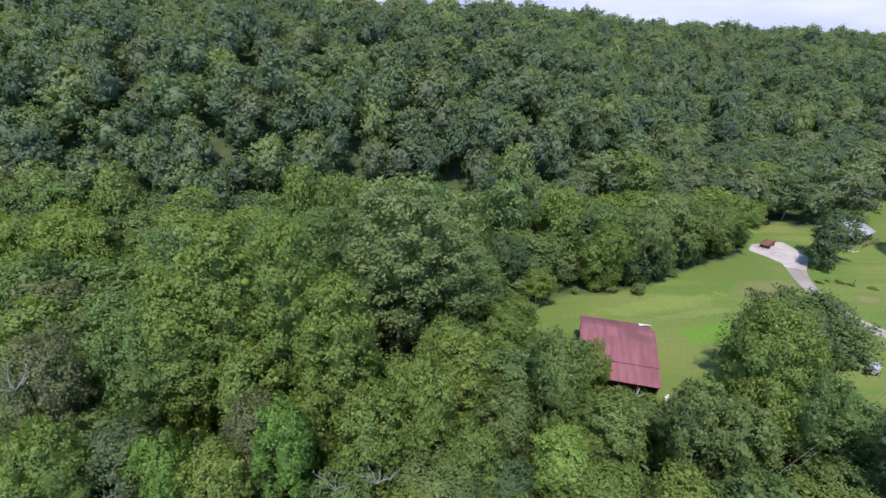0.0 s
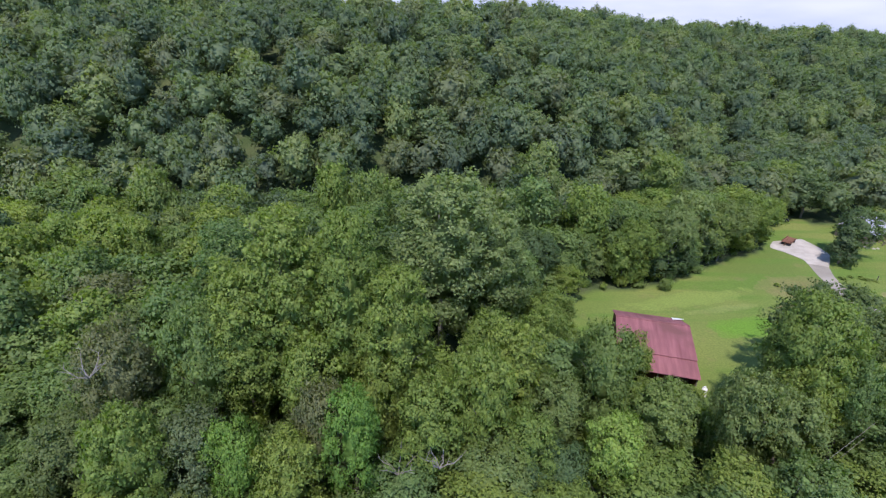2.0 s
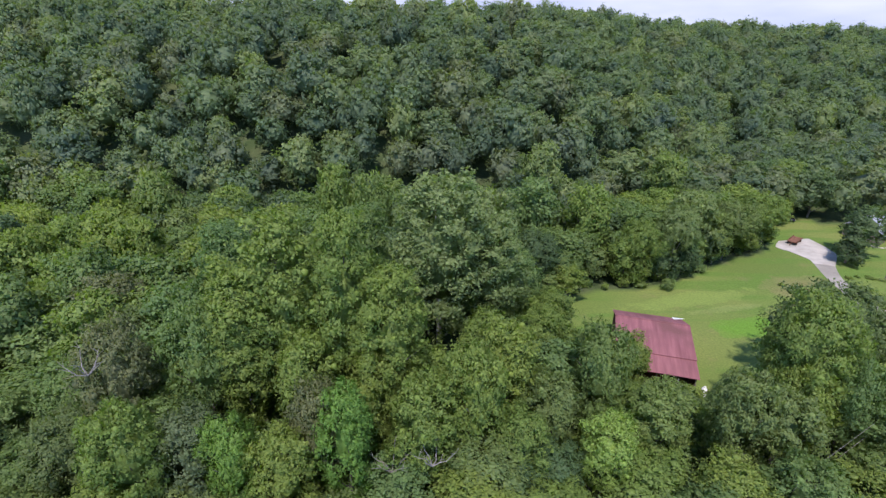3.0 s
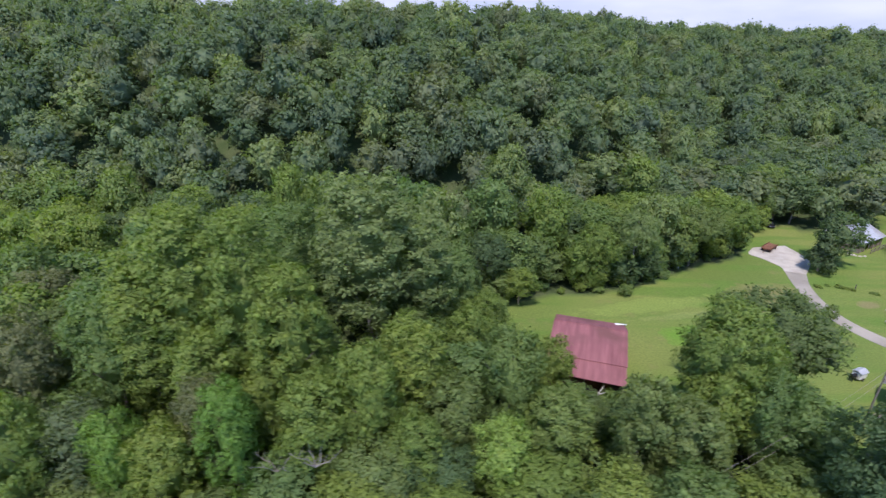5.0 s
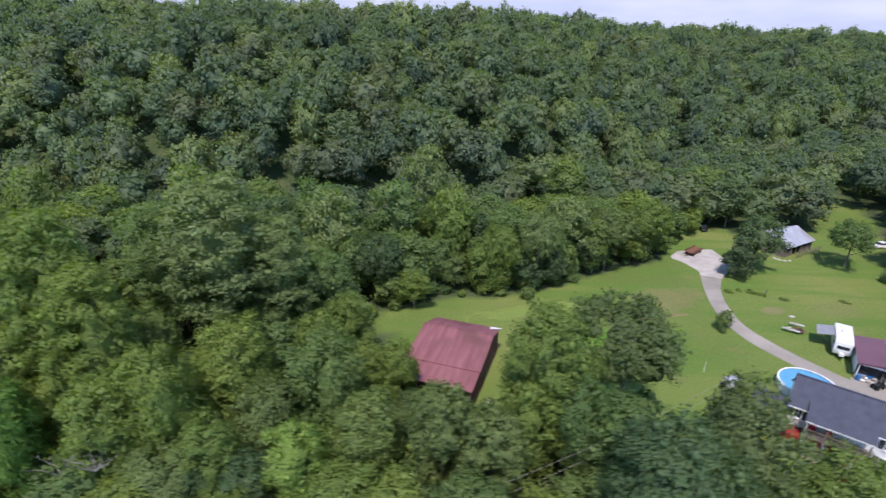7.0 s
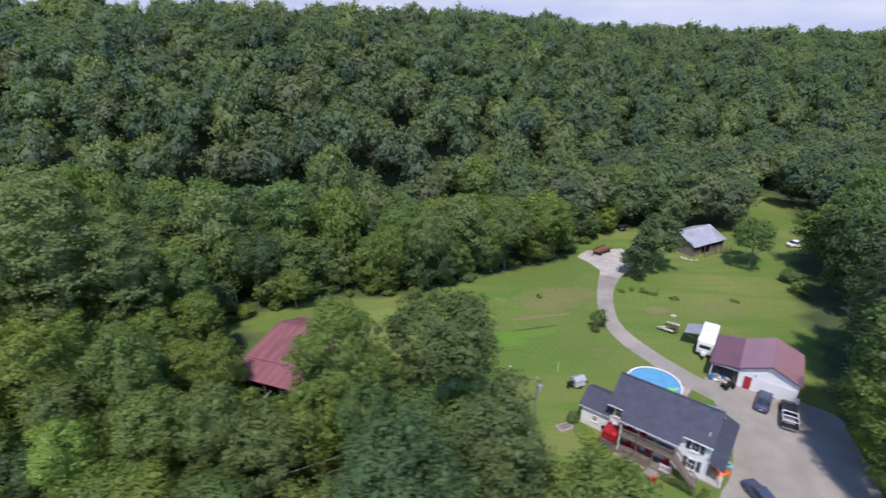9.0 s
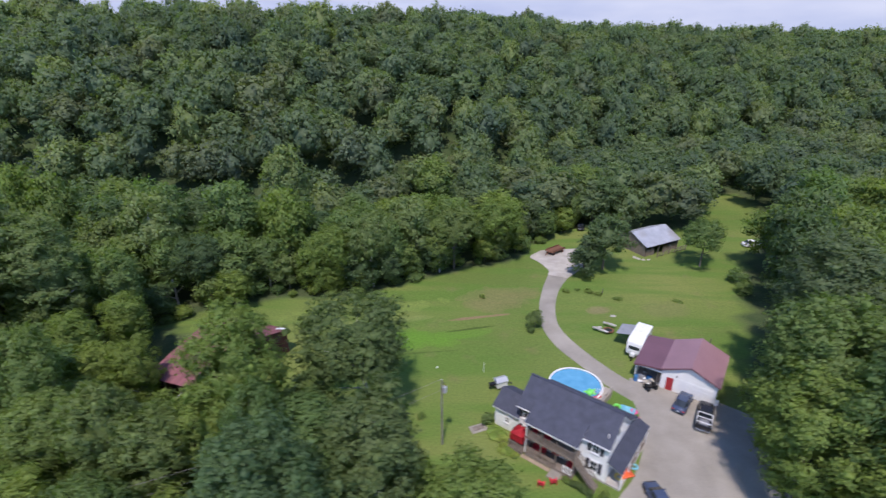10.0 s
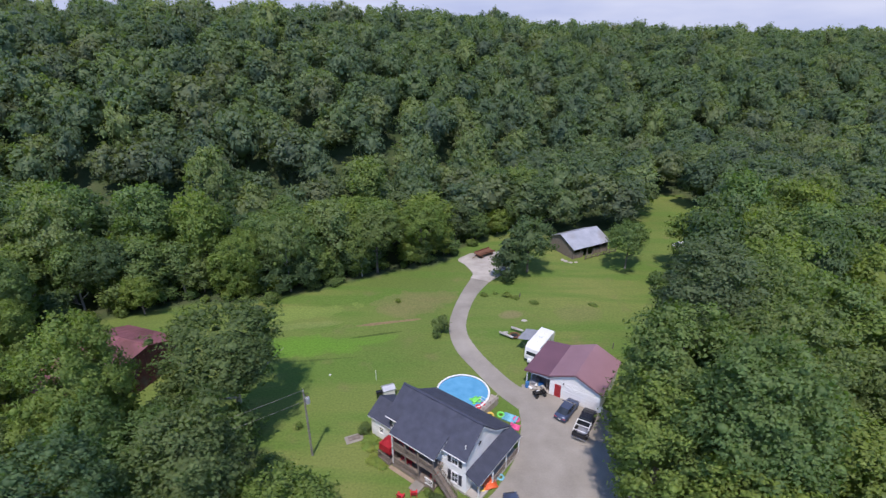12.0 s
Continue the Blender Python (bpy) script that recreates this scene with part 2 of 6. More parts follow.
# ---- ground ----
OPEN = [(10, 73), (14, 78), (26, 84.7), (41, 86.6), (50, 91.7), (65, 100.6), (75.5, 104.7), (77, 113), (84, 119), (92, 127), (97, 126), (101, 121), (113, 122), (124, 127), (132, 152), (150, 160),
        (144, 134), (128, 110), (120, 97), (117, 88), (112, 78), (108.5, 70), (105, 64), (103, 57), (99, 50), (99, 40), (97, 26), (76, 26), (62, 36), (57, 42), (56, 47), (50, 56), (44, 54), (37, 51), (33, 46.5), (24, 48), (20, 60), (18, 70)]


def inside(x, y, poly):
    hit = False
    for (ax, ay), (bx, by) in zip(poly, poly[1:] + poly[:1]):
        if (ay > y) != (by > y) and x < ax + (y - ay) / (by - ay) * (bx - ax):
            hit = not hit
    return hit



def land(x, y):
    """Height of the ground: a flat valley floor, then the wooded hill beyond it."""
    x, y = np.asarray(x, float), np.asarray(y, float)
    toe = np.interp(x, [-150, -40, 35, 70, 107, 160, 240, 400], [90, 106, 126, 143, 176, 194, 200, 205])
    rise = np.interp(x, [-40, 20, 50, 85, 130, 160, 240], [0.86, 0.76, 0.6, 0.5, 0.43, 0.43, 0.43])
    s = np.maximum(y - toe, 0)
    h = rise * s * s / (s + 10)
    cap = np.interp(x, [-100, -30, 20, 60, 90, 150, 260, 400], [46, 43.5, 42, 43, 43, 42.5, 38.5, 37])
    hill = cap * (1 - np.exp(-((h / cap) ** 1.6))) ** (1 / 1.6)
    f = np.clip((y - 60) / 32, 0, 1)
    return hill - 0.8 * f * f * (3 - 2 * f)


def make_ground():
    xs = np.concatenate([[-4000, -2000, -1000, -500, -300], np.arange(-200, 40, 4.0), np.arange(40, 110, 2.0), np.arange(110, 380, 4.0), [420, 520, 800, 1500, 4000]])
    ys = np.concatenate([[-4000, -1500, -500, -150, -60], np.arange(-20, 40, 4.0), np.arange(40, 116, 2.0), np.arange(116, 440, 4.0), [480, 560, 800, 1500, 4000]])
    X, Y = np.meshgrid(xs, ys)
    Z = land(X, Y)
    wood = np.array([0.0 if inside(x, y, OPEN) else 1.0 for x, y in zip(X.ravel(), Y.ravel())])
    nx, ny = len(xs), len(ys)
    i = (np.arange(ny - 1)[:, None] * nx + np.arange(nx - 1)).ravel()
    m, nt, b = shader("meadow")
    big = texture(nt, "Noise", 0.035, 4)
    mid = texture(nt, "Noise", 0.25, 5)
    fine = texture(nt, "Noise", 3.5, 4)
    mow = texture(nt, "Noise", 0.16, 2, "Object", (0.25, 1.4, 1))
    col = ramp(nt, big, [(0.35, (0.126, 0.178, 0.042)), (0.5, (0.153, 0.205, 0.05)), (0.65, (0.192, 0.222, 0.063))])
    col = mix(nt, col, (0.11, 0.19, 0.036), ramp(nt, mow, [(0.48, (0, 0, 0)), (0.62, (0.8, 0.8, 0.8))]))
    col = mix(nt, col, (0.22, 0.18, 0.09), ramp(nt, mid, [(0.60, (0, 0, 0)), (0.78, (0.5, 0.5, 0.5))]))

    def patch(col, x, y, rx, ry, turn, tint, most):
        """A stretch of grass of another tint, ragged at its edge."""
        co = nt.nodes.new("ShaderNodeTexCoord")
        mp = nt.nodes.new("ShaderNodeMapping")
        mp.vector_type = "TEXTURE"
        mp.inputs["Location"].default_value = (x, y, 0)
        mp.inputs["Rotation"].default_value = (0, 0, radians(turn))
        mp.inputs["Scale"].default_value = (rx, ry, 1000)
        nt.links.new(co.outputs["Object"], mp.inputs[0])
        ln = nt.nodes.new("ShaderNodeVectorMath")
        ln.operation = "LENGTH"
        nt.links.new(mp.outputs[0], ln.inputs[0])
        add = nt.nodes.new("ShaderNodeMath")
        add.operation = "MULTIPLY_ADD"
        nt.links.new(mid, add.inputs[0])
        add.inputs[1].default_value = 0.9
        nt.links.new(ln.outputs["Value"], add.inputs[2])
        return mix(nt, col, tint, ramp(nt, add.outputs[0], [(0.75, (most,) * 3), (1.0, (most * 0.5,) * 3), (1.3, (0, 0, 0))]))

    col = patch(col, 70, 87, 15, 9, 25, (0.25, 0.195, 0.10), 0.5)
    col = patch(col, 52, 70.8, 19, 5.5, 7, (0.12, 0.25, 0.03), 0.85)
    col = patch(col, 63, 73.5, 10, 2.6, 15, (0.125, 0.24, 0.034), 0.7)
    col = patch(col, 50, 77.4, 16, 2.2, 12, (0.23, 0.265, 0.09), 0.5)
    col = patch(col, 65.4, 79.2, 12, 0.8, 15, (0.25, 0.18, 0.10), 1.0)
    col = patch(col, 64.6, 75.2, 9, 0.6, 17, (0.075, 0.11, 0.025), 0.9)
    col = patch(col, 55, 67.2, 12, 0.5, 9, (0.085, 0.125, 0.03), 0.8)
    col = patch(col, 45, 81, 24, 5, 14, (0.20, 0.265, 0.065), 0.85)
    col = patch(col, 100, 84, 8, 6, 0, (0.20, 0.19, 0.08), 0.45)
    col = patch(col, 88, 83, 5, 3, 20, (0.26, 0.20, 0.12), 0.6)
    col = patch(col, 39, 38.6, 7, 2.2, 30, (0.34, 0.26, 0.18), 0.95)
    # Woodland floor: undergrowth green, darkened to carry the shade under the crowns too.
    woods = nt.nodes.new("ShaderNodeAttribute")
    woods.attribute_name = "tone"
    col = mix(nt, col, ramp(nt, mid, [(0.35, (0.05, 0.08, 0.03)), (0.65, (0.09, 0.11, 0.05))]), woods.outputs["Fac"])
    col = mix(nt, col, ramp(nt, fine, [(0.3, (0.72, 0.74, 0.7)), (0.7, (1.05, 1.05, 1.0))]), 1.0, "MULTIPLY")
    nt.links.new(col, b.inputs["Base Color"])
    b.inputs["Roughness"].default_value = 0.9
    b.inputs["Specular IOR Level"].default_value = 0.15
    bumped(nt, b, fine, 0.8, 0.12)
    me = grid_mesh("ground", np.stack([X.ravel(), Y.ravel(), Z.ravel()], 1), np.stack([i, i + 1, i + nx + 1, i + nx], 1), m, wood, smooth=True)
    tagged(new("ground", me), "mown green meadow on a valley floor below a hill", "ground", kind="structure")


make_ground()


def ribbon(name, left, right, material, label, category, lift=0.06):
    """A strip of road between two edges of equal count, draped on the ground."""
    bm = bmesh.new()
    rows = []
    for (ax, ay), (bx, by) in zip(left, right):
        rows.append([bm.verts.new((x, y, float(land(x, y)) + lift)) for x, y in (((ax, ay)), ((ax * 2 + bx) / 3, (ay * 2 + by) / 3), ((ax + bx * 2) / 3, (ay + by * 2) / 3), (bx, by))])
    for a, b in zip(rows, rows[1:]):
        for k in range(3):
            bm.faces.new((a[k], a[k + 1], b[k + 1], b[k]))
    bmesh.ops.recalc_face_normals(bm, faces=bm.faces)
    ext = bmesh.ops.extrude_face_region(bm, geom=list(bm.faces))
    bmesh.ops.translate(bm, vec=(0, 0, -0.12), verts=[v for v in ext["geom"] if isinstance(v, bmesh.types.BMVert)])
    bmesh.ops.recalc_face_normals(bm, faces=bm.faces)
    ob = part(name, bm, material)
    return tagged(ob, label, category, kind="structure")


def smooth_line(points, n):
    """Catmull-Rom through points."""
    p = [np.array(q, float) for q in points]
    p = [2 * p[0] - p[1]] + p + [2 * p[-1] - p[-2]]
    out = []
    for i in range(1, len(p) - 2):
        for t in np.linspace(0, 1, n, endpoint=False):
            a, b, c, d = p[i - 1], p[i], p[i + 1], p[i + 2]
            out.append(0.5 * (2 * b + (c - a) * t + (2 * a - 5 * b + 4 * c - d) * t * t + (3 * b - a - 3 * c + d) * t ** 3))
    return out + [p[-2]]


ribbon("driveway", smooth_line([(86.5, 57.5), (83.9, 60.5), (80.9, 65.4), (77.9, 71), (76.6, 77.4), (77.1, 84), (78.9, 92), (81.0, 98.5)], 8),
       smooth_line([(90.0, 60.5), (87.4, 61.9), (85.0, 64.9), (81.9, 70.3), (79.8, 76), (79.8, 82), (81.6, 90), (84.6, 96.5)], 8),
       GRAVEL, "curving grey gravel driveway through the meadow", "driveway", 0.036)
ribbon("concrete_pad", smooth_line([(80.6, 97.6), (81.0, 100), (79.4, 104), (77.8, 106.8), (80.6, 110.4)], 6), smooth_line([(84.4, 96.0), (87.6, 100), (89.5, 103), (89.8, 107), (89.2, 112)], 6),
       CONCRETE, "pale concrete parking pad at the end of the driveway", "pavement", 0.075)
ribbon("parking_area", smooth_line([(78.5, 34), (80.2, 41.0), (82.9, 44.5), (85.4, 49.2), (86.6, 54.2), (86.7, 58.0), (87.6, 62.6)], 6),
       smooth_line([(98, 30), (97.5, 40), (99.5, 46), (101, 52), (101.5, 55), (98.5, 57.6), (92.5, 62.6)], 6),
       GRAVEL, "wide grey gravel parking yard between house and garage", "yard", 0.03)


# ---- woods ----
def crown_arrays(rng, height, radius, base, lobes, cards, size, droop=0.0, shape="round", spread=0.24, reach=0.80, dome=0.68, core=0.58, fill=0.72, per_tuft=10, flat=0.55, ruffle=0.27):
    """Tufts of leaves on the shells of overlapping lobes, and a coarse dark kernel in each lobe. Returns vertices, triangles and soft normals."""
    ico = bmesh.new()
    bmesh.ops.create_icosphere(ico, subdivisions=1, radius=1.0)
    ico.verts.index_update()
    iv = np.array([v.co[:] for v in ico.verts])
    itri = np.array([[v.index for v in f.verts] for f in ico.faces])
    ico.free()
    mid = base + (height - base) * 0.52
    half = (height - base) / 2
    centres, radii = [], []
    bend = rng.uniform(-0.3, 0.3, 4)
    for i in range(lobes):
        u = -0.8 + 1.72 * (i + rng.random()) / lobes
        a = i * 2.4 + rng.random() * 1.3
        if shape == "cone":
            w = radius * max(0.10, 0.75 * (1 - (u + 0.8) / 1.78)) * (0.7 + 0.4 * rng.random())
            r = radius * (0.34 - 0.16 * (u + 0.8) / 1.72)
        else:
            swell = 1 + bend[0] * math.sin(a) + bend[1] * math.cos(2 * a + 1) + bend[2] * math.sin(3 * a + 2) * 0.7
            w = radius * reach * math.sqrt(max(0.02, 1 - u * u)) * swell * (0.68 + 0.42 * rng.random())
            r = radius * spread * (0.75 + 0.6 * rng.random())
        centres.append((w * math.cos(a), w * math.sin(a), mid + u * half * 0.86 + rng.normal() * 0.05 * half))
        radii.append((r, r, r * (flat + 0.25 * rng.random())))
    if shape != "cone":
        centres.append((0, 0, mid))
        radii.append((radius * fill, radius * fill, half * (fill + 0.08)))
    centres, radii = np.array(centres), np.array(radii)
    area = radii[:, 0] * radii[:, 2]
    if shape != "cone":
        area[-1] *= 0.5
    tufts = cards // per_tuft
    pick = rng.choice(len(centres), tufts, p=area / area.sum())
    way = rng.normal(size=(tufts, 3))
    way[:, 2] = way[:, 2] * 0.9 + 0.4
    way /= np.linalg.norm(way, axis=1)[:, None]
    pos = centres[pick] + way * radii[pick] * (0.66 + 0.5 * rng.random(tufts))[:, None]
    of = rng.integers(0, tufts, cards)
    way, pos = way[of], pos[of] + rng.normal(size=(cards, 3)) * size * np.array((1.15, 1.15, 0.75)) * math.sqrt(per_tuft / 10)
    pos[:, 2] -= droop * rng.random(cards)
    out = pos - np.array((0, 0, mid - half * 0.25))
    out[:, 2] *= radius / half
    out /= np.linalg.norm(out, axis=1)[:, None] + 1e-9
    glow = way * (1.1 - dome) + out * dome + rng.normal(size=(cards, 3)) * ruffle + np.array((0, 0, 0.12))
    glow /= np.linalg.norm(glow, axis=1)[:, None]
    nor = glow * 0.55 + rng.normal(size=(cards, 3)) * 0.5 + np.array((0, 0, 0.2))
    nor /= np.linalg.norm(nor, axis=1)[:, None]
    nor *= np.where((nor * glow).sum(1) < 0, -1, 1)[:, None]
    side = np.cross(nor, rng.normal(size=(cards, 3)))
    side /= np.linalg.norm(side, axis=1)[:, None] + 1e-9
    other = np.cross(nor, side)
    s = size * (0.5 + 0.9 * rng.random(cards))[:, None]
    v = np.stack([pos - side * s * 0.6 - other * s * 0.3, pos + side * s * 0.6 - other * s * 0.25, pos + other * s * 0.65 + nor * s * 0.15], 1).reshape(-1, 3)
    k = np.arange(cards) * 3
    f = np.stack([k, k + 1, k + 2], 1)
    inner = np.full(len(centres), core * 0.72)
    inner[-1] = core
    core_v = (iv[None] * radii[:, None] * inner[:, None, None] + centres[:, None]).reshape(-1, 3)
    core_f = (itri[None] + (np.arange(len(centres)) * len(iv))[:, None, None]).reshape(-1, 3) + len(v)
    core_n = np.broadcast_to(iv[None] / np.linalg.norm(iv, axis=1)[None, :, None], (len(centres), *iv.shape)).reshape(-1, 3)
    normals = np.concatenate([np.repeat(glow, 3, axis=0), core_n])
    return np.concatenate([v, core_v]), np.concatenate([f, core_f]), normals


def trunk_mesh(rng, height, thick, base, radius, name="trunk", material=None):
    bm = bmesh.new()
    lean = rng.normal(size=2) * 0.25
    line = [(lean[0] * k * k, lean[1] * k * k, height * 0.8 * k - 0.4 * (k == 0)) for k in (0, 0.2, 0.45, 0.7, 1.0)]
    tube(bm, line, [thick * 1.25, thick, thick * 0.8, thick * 0.5, thick * 0.15], 7)
    for i in range(6):
        z = base * 0.75 + (height - base) * 0.55 * i / 6
        a = i * 2.3 + rng.random()
        r = radius * (0.55 + 0.25 * rng.random())
        tube(bm, [(0, 0, z), (r * 0.5 * math.cos(a), r * 0.5 * math.sin(a), z + r * 0.35), (r * math.cos(a), r * math.sin(a), z + r * 0.75)], [thick * 0.4, thick * 0.25, thick * 0.07], 5)
    me = bpy.data.meshes.new(name)
    bm.to_mesh(me)
    bm.free()
    me.materials.append(material or BARK)
    return me


rng = np.random.default_rng(7)
KINDS = {}


def kind_of_tree(key, n, height, radius, base, lobes, cards, size, thick, shape="round", droop=0.0, spread=0.24):
    KINDS[key] = []
    for i in range(n):
        h, r = height * (0.92 + 0.16 * rng.random()), radius * (0.9 + 0.2 * rng.random())
        v, f, n3 = crown_arrays(rng, h, r, base, lobes + int(rng.integers(0, 5)), cards, size, droop, shape, spread)
        KINDS[key].append((v, f, n3, trunk_mesh(rng, h, thick, base, r), {}))


kind_of_tree("tall", 4, 30.0, 6.0, 3.0, 165, 26000, 0.27, 0.34, spread=0.185)
kind_of_tree("broad", 3, 22.0, 7.4, 1.0, 150, 30000, 0.26, 0.36, spread=0.17)
kind_of_tree("near", 6, 15.0, 5.2, 2.0, 84, 15000, 0.235, 0.26, spread=0.185)
kind_of_tree("mid", 6, 15.0, 5.2, 2.0, 48, 6400, 0.36, 0.24, spread=0.21)
kind_of_tree("umbrella", 3, 17.0, 8.8, 6.5, 120, 18000, 0.235, 0.34, spread=0.17)
kind_of_tree("bush", 4, 4.0, 2.3, 0.0, 16, 1700, 0.26, 0.06)
kind_of_tree("skirt", 3, 10.0, 4.2, 0.2, 34, 5000, 0.33, 0.14, spread=0.22)
kind_of_tree("conifer", 2, 12.0, 3.4, 0.5, 40, 4600, 0.32, 0.2, "cone", 0.5)


def crown_data(key, i):
    v, f, n3, trunk, made = KINDS[key][i]
    if not made:
        made["crown"] = grid_mesh("crown", v, f, LEAF_MID, normals=n3)
    return made["crown"], trunk


def plant(key, x, y, height, width, material, name="tree", label="", category="tree", group="", variant=None, bark=None):
    """One tree: an empty at its foot, a trunk with limbs, a crown."""
    i = int(rng.integers(len(KINDS[key]))) if variant is None else variant
    crown, trunk = crown_data(key, i)
    own = KINDS[key][i][0][:, 2].max()
    wide = np.percentile(np.hypot(KINDS[key][i][0][:, 0], KINDS[key][i][0][:, 1]), 99.2)
    m = pose(x, y, float(land(x, y)) - 0.05, 0, 0, float(rng.random() * 360)) @ Matrix.Diagonal((width / wide, width / wide, height / own, 1))
    t = thing(name, Matrix.Translation(m.translation), label or "broadleaf tree in full summer leaf", category, group)
    t.matrix_basis = m
    for n, me, coat in (("trunk", trunk, bark or BARK), ("crown", crown, material)):
        ob = new(n, me)
        ob.parent = t
        ob.material_slots[0].link = "OBJECT"
        ob.material_slots[0].material = coat
    return t


